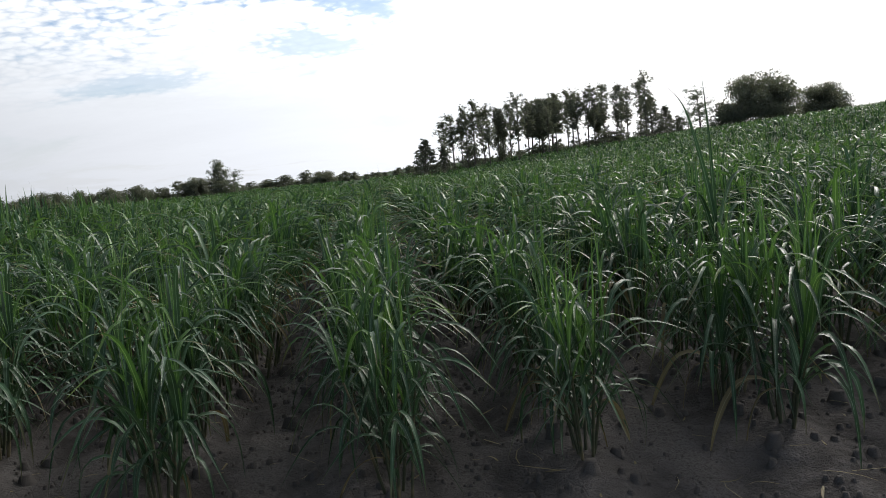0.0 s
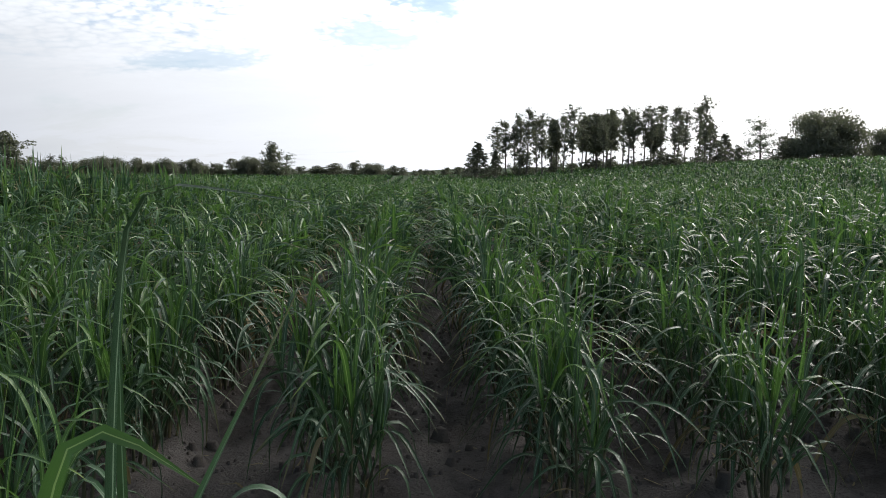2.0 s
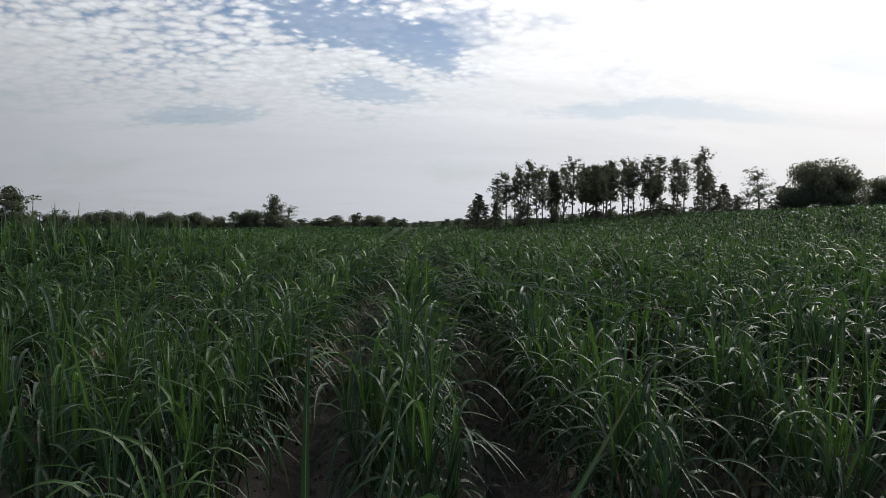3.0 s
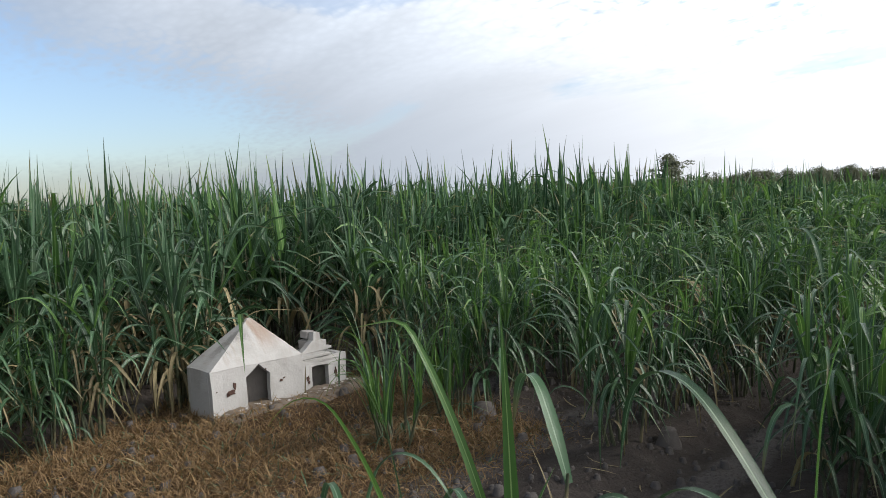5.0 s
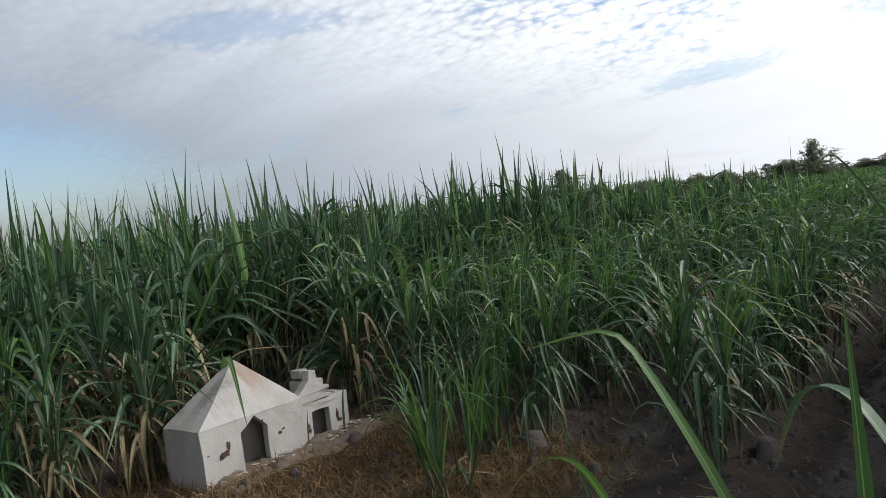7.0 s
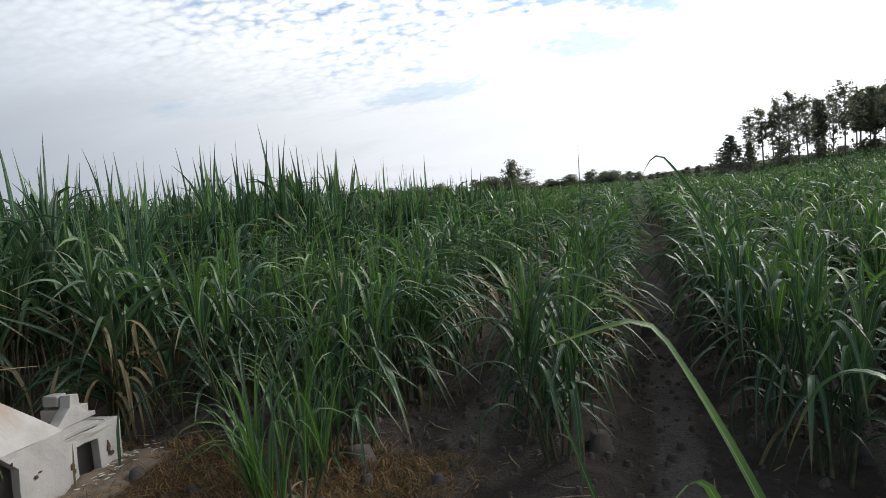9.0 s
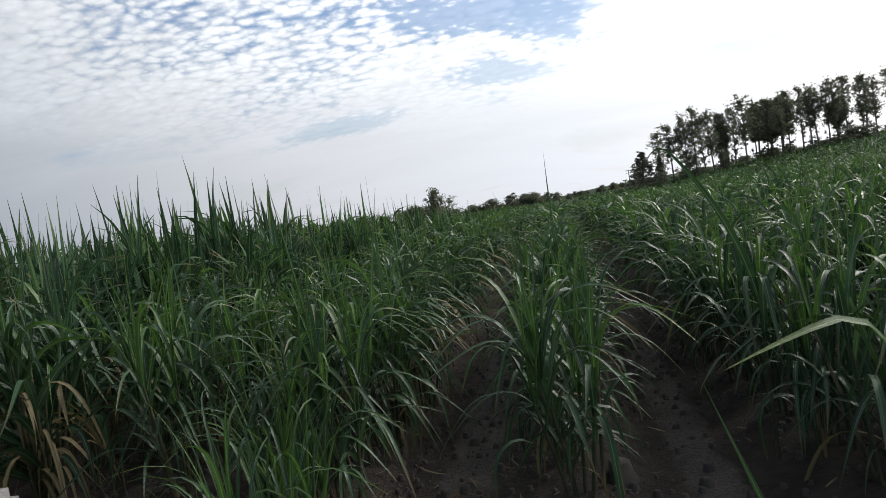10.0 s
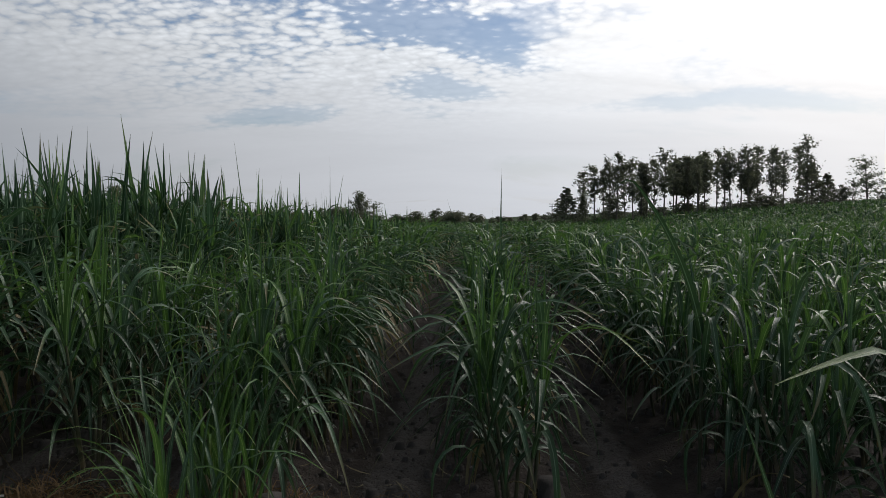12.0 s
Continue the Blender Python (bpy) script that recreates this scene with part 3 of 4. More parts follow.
def field_spots():
    """Clump places in the rows: x, y, size factor, distance from the walk."""
    r = np.random.default_rng(11)
    spots = []
    for k in range(-72, 92):
        x0 = row_place(k)
        wobble = r.normal(0, 0.07)
        y = (-3.2 if x0 < -6.2 else field_edge(x0)) + r.uniform(0, 0.2)
        while y < 215:
            x = x0 + wobble + r.normal(0, 0.08) + 0.05 * math.sin(0.45 * y + k) + float(row_drift(x0, y))
            y += r.uniform(0.40, 0.58)
            near = math.hypot(max(0, abs(x + 1.7) - 2.2), y)
            ang = math.degrees(math.atan2(x + 1.7, y + 1.0))
            if -115 < ang < (62 if y < 9 else 44) and not in_shrine_yard(x, y):
                spots.append((x, y, r.uniform(0.86, 1.14), near))
    return sorted(spots, key=lambda p: p[3])


def tall_share(x, y):
    x, y = np.asarray(x, float), np.asarray(y, float)
    return soft(-x + 0.8 * soft(y, 5, 12), 6.3, 8.1) * soft(y, 40, 10)


def build_near_field(spots, count):
    short = [make_clump(200 + i, False) for i in range(6)]
    tall = [make_clump(300 + i, True) for i in range(5)]
    r = np.random.default_rng(5)
    for x, y, grow, _ in spots[:count]:
        big = tall_share(x, y) > r.uniform(0.3, 0.7)
        pick = tall if big else short
        place_clump(pick[int(r.integers(len(pick)))], x, y, (min(grow, 1.0) if big else grow) * float(cane_height(x, y)) , r.uniform(0, 6.28), big)
    for ob in (*short, *tall):
        remove_thing(ob)


def crop_stuff(name, spots, label, leaves, seg, across, wide, lift, seed, young=0.45, dry=0.06, green=M_LEAF, stalks=False):
    """Many further clumps in one mesh, their leaves fewer and broader with the distance."""
    r = np.random.default_rng(seed)
    sp = np.array(spots)
    count = len(sp) * leaves
    idx = np.repeat(np.arange(len(sp)), leaves)
    x, y, g = sp[idx, 0], sp[idx, 1], sp[idx, 2]
    tall = tall_share(x, y)
    h = cane_height(x, y) * g
    f = r.uniform(0, 1, count)
    stem = (0.54 + 0.31 * tall) * r.uniform(0.75, 1.25, count)
    up = (lift + (1 - lift) * (0.44 + 0.56 * f)) * stem * h
    ang, rad = r.uniform(0, 6.28, count), np.abs(r.normal(0, 0.13, count))
    pos = np.stack([x + rad * np.cos(ang), y + 1.4 * rad * np.sin(ang), ground_z(x, y) + up], -1)
    spindle = r.random(count) < 0.17 - 0.04 * tall
    th0 = np.where(spindle, np.abs(r.normal(0.05, 0.09, count)), np.abs(0.48 + 0.18 * tall - 0.36 * f + r.normal(0, 0.08, count)))
    bend = np.where(spindle, r.uniform(0.0, 0.16, count), (2.75 - 0.85 * f) * r.uniform(0.7, 1.1, count) * (1 - (0.05 + 0.20 * f) * tall))
    stiff = (~spindle) & (r.random(count) < (0.06 + 0.22 * f) * tall)
    bend = np.where(stiff, r.uniform(0.05, 0.6, count), bend)
    old = (~spindle) & (f < 0.25) & (r.random(count) < dry * 4)
    v, q, u = blades(pos, r.uniform(0, 6.28, count), th0, bend, 0.40 + 0.26 * f + r.uniform(-0.06, 0.1, count), np.where(spindle, r.uniform(0.52, 0.84, count) * (1 + 0.26 * tall), r.uniform(0.60, 0.90, count) * (1 + 0.10 * tall - 0.32 * tall * f)) * h,
                     r.uniform(0.023, 0.035, count) * wide * np.where(spindle, 0.95 + 0.35 * tall, 1.05) * (1 + 0.85 * tall), seg, across, r.normal(0, 0.6, count), r.normal(0, 0.3, count), sharp=0.26, taper=np.where(spindle, 0.95 + 0.2 * tall, 3.2 - 1.3 * tall), roll=r.uniform(0, 3.1, count) * spindle)
    if stalks:
        k = np.arange(0, count, 7)
        pv, pq, pu = tubes(np.stack([pos[k, 0], pos[k, 1], ground_z(x[k], y[k]) - 0.02], -1), np.stack([pos[k, 0] * 1.6 - x[k] * 0.6, pos[k, 1] * 1.6 - y[k] * 0.6, ground_z(x[k], y[k]) + stem[k] * h[k]], -1),
                           np.full(len(k), 0.011), np.full(len(k), 0.007), 4)
        stalk = new("cane_stalks", fast_mesh("cane_stalks", pv, pq, pu, [M_STEM]))
        tagged(stalk, "slim brown-green cane stalks under the leaves", "sugarcane", kind="stuff")
    mats = np.where(old, 2, np.where((spindle & (r.random(count) < 0.7 - 0.6 * tall)) | ((f > 0.75) & (r.random(count) < young * (1 - 0.5 * tall))), 1, 0))
    ob = new(name, fast_mesh(name, v, q, u, [green, M_YOUNG, M_DRY], np.repeat(mats, seg * (across - 1))))
    tagged(ob, label, "sugarcane", kind="stuff")


SPOTS = field_spots()
NEAR = 66
build_near_field(SPOTS, NEAR)
crop_stuff("sugarcane_rows", [p for p in SPOTS[NEAR:] if p[3] < 7.5], "dense green sugarcane rows behind the field edge", 76, 7, 3, 1.15, 0.0, 20, dry=0.09, stalks=True)
crop_stuff("sugarcane_inner_rows", [p for p in SPOTS[NEAR:] if 7.5 <= p[3] < 12], "green sugarcane rows deeper in the field", 64, 6, 2, 1.25, 0.0, 25, dry=0.06, green=M_CANOPY)
crop_stuff("sugarcane_canopy", [p for p in SPOTS[NEAR:] if 12 <= p[3] < 28], "green sugarcane canopy across the middle of the field", 36, 5, 2, 1.65, 0.1, 21, young=0.7, green=M_CANOPY)
crop_stuff("distant_sugarcane", [p for p in SPOTS if 28 <= p[3] < 62][::2], "distant green sugarcane canopy of the same field", 18, 4, 2, 2.4, 0.3, 22, young=0.7, green=M_CANOPY)
crop_stuff("far_field_crop", [p for p in SPOTS if 62 <= p[3] < 125][::4], "far green crop canopy reaching the tree line", 12, 3, 2, 5.0, 0.4, 23, young=0.7, green=M_CANOPY)
crop_stuff("far_crop_edge", [p for p in SPOTS if 125 <= p[3] < 210][::9], "far green crop at the foot of the grove", 10, 3, 2, 9.0, 0.4, 24, young=0.7, green=M_CANOPY)


def foreground_clump(x, y, shoots, label):
    """A thin young stool beside the footpath; shoots: (stem top, leaves, sharpness of their folds), in the field's own metres."""
    clump = tagged(new("sugarcane_clump"), label, "sugarcane", "young sugarcane by the footpath")
    clump.matrix_world = Matrix.Translation((x, y, 0))
    for top, rows, sharp in shoots:
        top = np.array(top, float) - np.array([x, y, 0])
        foot = np.array([top[0] * 0.5, top[1] * 0.5, float(ground_z(x, y)) - 0.03])
        for row in rows:
            row["pos"] = row["pos"] - np.array([x, y, 0])
        add_shoot(clump, foot, top - foot, rows, sharp, 26)


PI = math.pi
foreground_clump(-2.92, 1.53, [
    ((-2.925, 1.524, 0.44), [leaf((-2.925, 1.524, 0.30), 3.2, 0.0, 0.02, 0.7, 1.02, 0.060, 0.2, 0, 1, 1.6, -1.0)], 0.2),
    ((-2.80, 1.64, 0.80), [leaf((-2.799, 1.643, 0.77), 2.70, 0.43, 2.42, 0.57, 0.69, 0.046, 0.2, 0, 0), leaf((-2.80, 1.64, 0.55), 0.4, 0.3, 2.4, 0.5, 0.5, 0.03, 0.3, 0, 0)], 0.2),
    ((-3.05, 1.50, 0.42), [leaf((-3.05, 1.50, 0.38), 2.7, 0.2, 2.6, 0.5, 0.70, 0.034, 0.2, 0.2, 0), leaf((-2.86, 1.50, 0.50), 1.2, 0.12, 0.5, 0.6, 0.36, 0.032, 0, 0, 1, 1.5)], 0.2),
], "young sugarcane stool with one broad upright bright green blade")
foreground_clump(-2.10, 1.78, [
    ((-2.164, 1.762, 0.70), [leaf((-2.164, 1.762, 0.66), 2.79, 0.62, 2.37, 0.61, 1.17, 0.050, 0.12, 0, 0), leaf((-2.164, 1.762, 0.55), 3.0, 0.7, 2.1, 0.5, 0.85, 0.042, 0.2, 0, 0),
                             leaf((-2.164, 1.762, 0.66), 0.3, 0.05, 0.3, 0.7, 0.72, 0.028, 0.5, 0, 1, 1.3)], 0.25),
    ((-2.0, 1.82, 0.5), [leaf((-2.0, 1.82, 0.46), 0.2, 0.25, 2.4, 0.5, 0.9, 0.034, 0, 0.2, 0), leaf((-2.0, 1.82, 0.5), 1.8, 0.1, 1.6, 0.65, 0.9, 0.03, 0, 0, 1)], 0.2),
], "young sugarcane stool with broad bowed leaves by the footpath")
foreground_clump(-3.05, 1.66, [
    ((-3.06, 1.66, 0.26), [leaf((-3.06, 1.66, 0.215), 3.23, 0.21, 1.60, 0.82, 1.32, 0.032, 0.8, 0.33, 1, 4.0, -1.25)], 0.04),
], "leaning sugarcane stool with a sharply folded leaf")
foreground_clump(-3.36, 1.56, [
    ((-3.373, 1.56, 0.2), [leaf((-3.373, 1.56, 0.08), 3.02, 0.28, 0.04, 0.6, 1.10, 0.036, 0.1, 0, 0, 1.5, 1.2)], 0.2),
    ((-2.95, 1.85, 0.2), [leaf((-2.95, 1.85, 0.18), 2.9, 0.2, 0.5, 0.7, 0.62, 0.012, 0.3, 0, 2)], 0.2),
], "lone leaning grey-green sugarcane shoot by the footpath")
foreground_clump(-3.45, 1.28, [
    ((-3.42, 1.28, 0.32), [leaf((-3.42, 1.28, 0.30), 2.8, 0.2, 2.5, 0.5, 0.85, 0.032, 0.2, 0, 0), leaf((-3.42, 1.28, 0.26), 0.2, 0.25, 2.4, 0.5, 0.75, 0.030, 0.2, 0, 0),
                           leaf((-3.42, 1.28, 0.3), 3.6, 0.4, 2.2, 0.45, 0.8, 0.030, 0, 0, 0)], 0.2),
    ((-3.27, 1.38, 0.40), [leaf((-3.27, 1.38, 0.36), -2.1, 0.08, 2.4, 0.84, 0.92, 0.034, 0.2, 0, 1, 2.2, 0.5)], 0.14),
    ((-3.62, 1.43, 0.28), [leaf((-3.62, 1.43, 0.26), 0.3, 0.12, 2.5, 0.6, 0.98, 0.030, 0, 0, 0), leaf((-3.62, 1.43, 0.22), 3.3, 0.5, 2.1, 0.45, 0.7, 0.028, 0, 0, 0)], 0.2),
], "low sugarcane stool with pale bowed leaves")
foreground_clump(-1.30, 1.38, [
    ((-1.22, 1.35, 0.4), [leaf((-1.22, 1.35, 0.36), 0.3, 0.03, 0.15, 0.7, 1.02, 0.034, 0.3, 0, 1, 1.4), leaf((-1.22, 1.35, 0.38), 3.4, 0.1, 2.5, 0.55, 1.0, 0.034, 0.2, 0, 0),
                          leaf((-1.22, 1.35, 0.36), 0.0, 0.15, 2.5, 0.55, 1.0, 0.034, 0.2, 0.2, 0)], 0.2),
    ((-1.57, 1.45, 0.36), [leaf((-1.57, 1.45, 0.34), 2.8, 0.1, 2.4, 0.6, 1.0, 0.03, 0, 0, 0), leaf((-1.57, 1.45, 0.34), 0.6, 0.1, 2.6, 0.5, 0.9, 0.03, 0, 0, 0)], 0.2),
], "young sugarcane stool with upright and bowed blades")
foreground_clump(-0.80, 1.18, [
    ((-0.75, 1.22, 1.08), [leaf((-0.75, 1.22, 1.05), 0.1, 0.30, 2.6, 0.36, 0.40, 0.020, 0.1, 0, 0), leaf((-0.77, 1.22, 1.00), 3.4, 0.75, 1.6, 0.45, 0.50, 0.050, 0.2, 0, 0),
                           leaf((-0.75, 1.22, 0.80), 1.4, 0.03, 0.05, 0.6, 0.34, 0.028, 0.1, 0, 1, 1.8)], 0.2),
    ((-0.88, 0.82, 0.86), [leaf((-0.86, 0.80, 0.84), -0.28, 0.42, 0.06, 0.6, 0.86, 0.024, 0.1, 0, 0, 1.6, 0.9)], 0.2),
    ((-0.79, 0.956, 0.66), [leaf((-0.784, 0.956, 0.618), -0.513, -0.147, 1.868, 0.764, 1.391, 0.034, 0.05, 0.04, 0, 1.5, 0.20)], 0.05),
], "sugarcane stool by the footpath with a high bowed leaf")


foreground_clump(-0.84, 0.80, [
    ((-0.83, 0.80, 0.60), [leaf((-0.825, 0.80, 0.49), 0.15, -0.22, 2.5, 0.87, 1.09, 0.060, -0.3, 0, 1, 2.6, 1.4)], 0.035),
    ((-0.90, 0.84, 0.45), [leaf((-0.90, 0.84, 0.42), 2.6, 0.10, 1.2, 0.7, 0.75, 0.030, 0.2, 0, 0, 1.6, 0.8), leaf((-0.88, 0.82, 0.40), 1.2, 0.10, 0.6, 0.7, 0.60, 0.028, 0.2, 0, 1, 1.4, 0.8)], 0.2),
], "young sugarcane shoot with a broad bright blade bent at its tip")
foreground_clump(-1.0, 1.46, [
    ((-0.99, 1.46, 0.60), [leaf((-0.99, 1.46, 0.48), 0.2, 0.0, 0.04, 0.7, 1.13, 0.034, 0.1, 0, 0, 1.8, 1.1), leaf((-0.99, 1.46, 0.55), 2.9, 0.25, 2.4, 0.5, 0.8, 0.034), leaf((-0.99, 1.46, 0.5), 0.3, 0.3, 2.3, 0.5, 0.8, 0.034)], 0.2),
    ((-1.08, 1.55, 0.42), [leaf((-1.08, 1.55, 0.40), 1.5, 0.15, 2.2, 0.55, 0.75, 0.03), leaf((-1.08, 1.55, 0.38), 3.6, 0.2, 2.4, 0.5, 0.7, 0.03, 0.2, 0, 1)], 0.2),
], "sugarcane shoot with a tall straight upright leaf by the footpath")
foreground_clump(-2.98, 4.05, [
    ((-2.96, 4.05, 0.90), [leaf((-2.95, 4.05, 0.75), 2.95, 0.12, 2.5, 0.88, 1.10, 0.050, 0.1, 0, 0, 1.8, 0.8), leaf((-2.96, 4.05, 0.7), 0.3, 0.3, 2.3, 0.55, 0.8, 0.036), leaf((-2.96, 4.05, 0.6), 4.6, 0.3, 2.4, 0.5, 0.8, 0.036)], 0.05),
], "sugarcane clump with a leaf folded sharply over at its tip")
foreground_clump(-3.90, 6.10, [
    ((-3.90, 6.10, 0.95), [leaf((-3.90, 6.10, 0.85), 0.6, 0.01, 0.02, 0.6, 0.97, 0.032, 0.2, 0, 0, 0.95, 0.9), leaf((-3.90, 6.10, 0.8), 3.0, 0.2, 2.2, 0.6, 0.8, 0.032),
                           leaf((-3.90, 6.10, 0.8), 0.2, 0.25, 2.3, 0.6, 0.8, 0.032)], 0.2),
    ((-4.10, 6.0, 0.8), [leaf((-4.10, 6.0, 0.75), 3.1, 0.22, 0.1, 0.6, 0.85, 0.03, 0.2, 0, 0, 0.95, 0.9), leaf((-4.10, 6.0, 0.7), 0.5, 0.2, 2.6, 0.6, 0.8, 0.03)], 0.2),
], "sugarcane clump with a lone dark spindle over the canopy")
foreground_clump(2.52, 4.05, [
    ((2.52, 4.05, 1.1), [leaf((2.52, 4.05, 1.05), 3.0, 0.03, 0.05, 0.6, 0.90, 0.038, 0.2, 0, 0, 0.95, 0.6), leaf((2.52, 4.05, 1.0), 3.3, 0.14, 0.9, 0.9, 0.92, 0.040, 0.2, 0, 0, 1.3, 0.6),
                         leaf((2.52, 4.05, 0.9), 0.2, 0.15, 2.5, 0.6, 0.85, 0.036), leaf((2.52, 4.05, 0.85), 3.6, 0.2, 2.5, 0.55, 0.85, 0.036)], 0.2),
], "sugarcane clump with two tall upright spindle leaves")


# ---------------------------------------------------------------- edge plants and dry grass by the shrine
def slender_stool(seed, shoots):
    """A young stool: many thin upright leaves fanning from short shoots."""
    r = np.random.default_rng(seed)
    ob = new("sugarcane_clump")
    for k in range(shoots):
        ang, rad = r.uniform(0, 6.28), r.uniform(0.02, 0.15)
        foot = np.array([rad * math.cos(ang), rad * math.sin(ang), -0.03])
        out = np.array([math.cos(ang), math.sin(ang), 0]) * r.uniform(0.03, 0.12)
        tip = out + np.array([0, 0, r.uniform(0.18, 0.34)])
        rows = [leaf(foot + tip * r.uniform(0.4, 1.0), ang + r.normal(0, 1.1), abs(r.normal(0.16, 0.12)), r.uniform(0.1, 0.8) if r.random() < 0.35 else r.uniform(1.5, 2.6), r.uniform(0.60, 0.82),
                     r.uniform(0.55, 0.92), r.uniform(0.018, 0.028), r.normal(0, 0.5), r.normal(0, 0.3), 1 if r.random() < 0.6 else 0, 1.4) for _ in range(5)]
        rows.append(leaf(foot + tip * 0.2, r.uniform(0, 6.28), r.uniform(0.5, 1.0), r.uniform(0.8, 1.6), 0.4, r.uniform(0.25, 0.5), 0.014, 0.3, 0.3, 2 if r.random() < 0.5 else 0))
        add_shoot(ob, foot, tip, rows)
    return ob


def build_edge_stools():
    for i, (x, y, size) in enumerate(((-5.10, 2.86, 1.0), (-5.22, 3.55, 1.05), (-7.02, 1.62, 0.95), (-7.10, 0.9, 1.1), (-6.98, 0.2, 1.1))):
        tall = i >= 2
        ob = make_clump(500 + i, True, 6) if tall else slender_stool(510 + i, 11)
        ob.matrix_world = Matrix.Translation((x, y, float(ground_z(x, y)))) @ Matrix.Diagonal((size * 0.8 if tall else size, size * 0.8 if tall else size, size, 1))
        tagged(ob, TALL_LABEL if tall else "slender green sugarcane stool in dry grass beside the shrine", "sugarcane", "sugarcane clumps in the field")


build_edge_stools()


def build_path_stools():
    """A stool standing out from the field edge beside the footpath."""
    for seed, x, y, size in ((531, -1.68, 2.42, 0.92),):
        ob = make_clump(seed, False, 8)
        ob.matrix_world = Matrix.Translation((x, y, float(ground_z(x, y)))) @ Matrix.Diagonal((size * 0.9, size * 0.9, size, 1))
        tagged(ob, SHORT_LABEL, "sugarcane", "sugarcane clumps in the field")


build_path_stools()


def yard_density(x, y):
    d = soft(x, -7.6, -6.6) * soft(x, -4.2, -4.9) * soft(y, -0.6, 0.4) * soft(y, 4.1, 3.7)
    apron = np.exp(-(((x + 6.29) / 0.20) ** 4 + ((y - 3.0) / 0.62) ** 4))
    shrine = ((x < -6.47) & (x > -6.90) & (y > 2.26) & (y < 3.53))
    return d * (1 - 0.85 * apron) * np.where(shrine, 0, 1)


def build_dry_grass():
    r = np.random.default_rng(31)
    n = 120000
    x, y = r.uniform(-7.6, -4.2, n), r.uniform(-0.6, 4.1, n)
    patch = 0.5 + 0.5 * np.sin(3.1 * x + 1.0) * np.cos(2.7 * y + 0.4 + np.sin(2 * x))
    keep = r.random(n) < yard_density(x, y) * (0.35 + 0.65 * patch)
    x, y = x[keep], y[keep]
    n = len(x)
    pos = np.stack([x, y, ground_z(x, y) - 0.005], -1)
    v, q, u = blades(pos, r.uniform(0, 6.28, n), r.uniform(0.3, 1.45, n), r.uniform(0.2, 1.2, n), 0.5, r.uniform(0.04, 0.16, n),
                     r.uniform(0.003, 0.008, n), 3, 2, r.normal(0, 1, n), r.normal(0, 0.8, n))
    mats = np.where(r.random(n) < 0.06, 1, 0)
    tagged(new("dry_grass", fast_mesh("dry_grass", v, q, u, [M_STRAW, M_LEAF], np.repeat(mats, 3))), "matted straw-brown dry grass round the little shrine", "grass", kind="stuff")


build_dry_grass()


def build_litter():
    """Dead leaf pieces and clods on the bare soil."""
    r = np.random.default_rng(32)
    n = 650
    x, y = r.uniform(-7.0, 3.0, n), np.abs(r.normal(0, 2.6, n)) + 0.9
    pos = np.stack([x, y, ground_z(x, y) + 0.008], -1)
    v, q, u = blades(pos, r.uniform(0, 6.28, n), r.uniform(1.35, 1.6, n), r.normal(0, 0.25, n), 0.5, r.uniform(0.03, 0.24, n), r.uniform(0.004, 0.016, n), 3, 2,
                     r.normal(0, 0.5, n), r.normal(0, 0.8, n))
    tagged(new("leaf_litter", fast_mesh("leaf_litter", v, q, u, [M_DRY])), "dry brown leaf scraps scattered on the soil", "litter", kind="stuff")
    n = 7500
    x, y = r.uniform(-7.5, 4.0, n), r.uniform(0.4, 8.0, n)
    size = np.exp(r.normal(-4.35, 0.6, n))
    ang = r.uniform(0, 6.28, (n, 1)) + np.arange(6)[None] / 6 * 6.283
    wob = size[:, None] * r.uniform(0.7, 1.3, (n, 6))
    z0 = ground_z(x, y)
    low = np.stack([x[:, None] + wob * np.cos(ang), y[:, None] + wob * np.sin(ang), np.repeat((z0 - 0.3 * size)[:, None], 6, 1)], -1)
    top_w = wob * 0.6
    high = np.stack([x[:, None] + top_w * np.cos(ang + 0.3), y[:, None] + top_w * np.sin(ang + 0.3), (z0 + 0.75 * size)[:, None] + wob * 0.25], -1)
    v = np.concatenate([low, high], 1).reshape(-1, 3)
    i = np.arange(6)
    j = (i + 1) % 6
    q = np.concatenate([np.stack([i, j, j + 6, i + 6], -1), np.array([[6, 7, 8, 9], [6, 9, 10, 11]])])
    quads = (np.arange(n) * 12)[:, None, None] + q[None]
    ob = new("soil_clods", fast_mesh("soil_clods", v, quads.reshape(-1, 4), None, [M_CLOD], smooth=True))
    tagged(ob, "small dry brown clods on the furrow soil", "soil", kind="stuff")


build_litter()


# ---------------------------------------------------------------- shrine
def slab(bm, x0, x1, y0, y1, z0, z1):
    vs = [bm.verts.new(p) for p in ((x0, y0, z0), (x1, y0, z0), (x1, y1, z0), (x0, y1, z0), (x0, y0, z1), (x1, y0, z1), (x1, y1, z1), (x0, y1, z1))]
    for f in ((0, 3, 2, 1), (4, 5, 6, 7), (0, 1, 5, 4), (1, 2, 6, 5), (2, 3, 7, 6), (3, 0, 4, 7)):
        bm.faces.new([vs[i] for i in f])
    return vs


def outline(bm, points, x0, x1):
    """A plate standing in the yz plane between x0 and x1, from its outline (y, z)."""
    a = [bm.verts.new((x1, y, z)) for y, z in points]
    b = [bm.verts.new((x0, y, z)) for y, z in points]
    bm.faces.new(a)
    bm.faces.new(b[::-1])
    for i in range(len(points)):
        j = (i + 1) % len(points)
        bm.faces.new((a[i], b[i], b[j], a[j]))


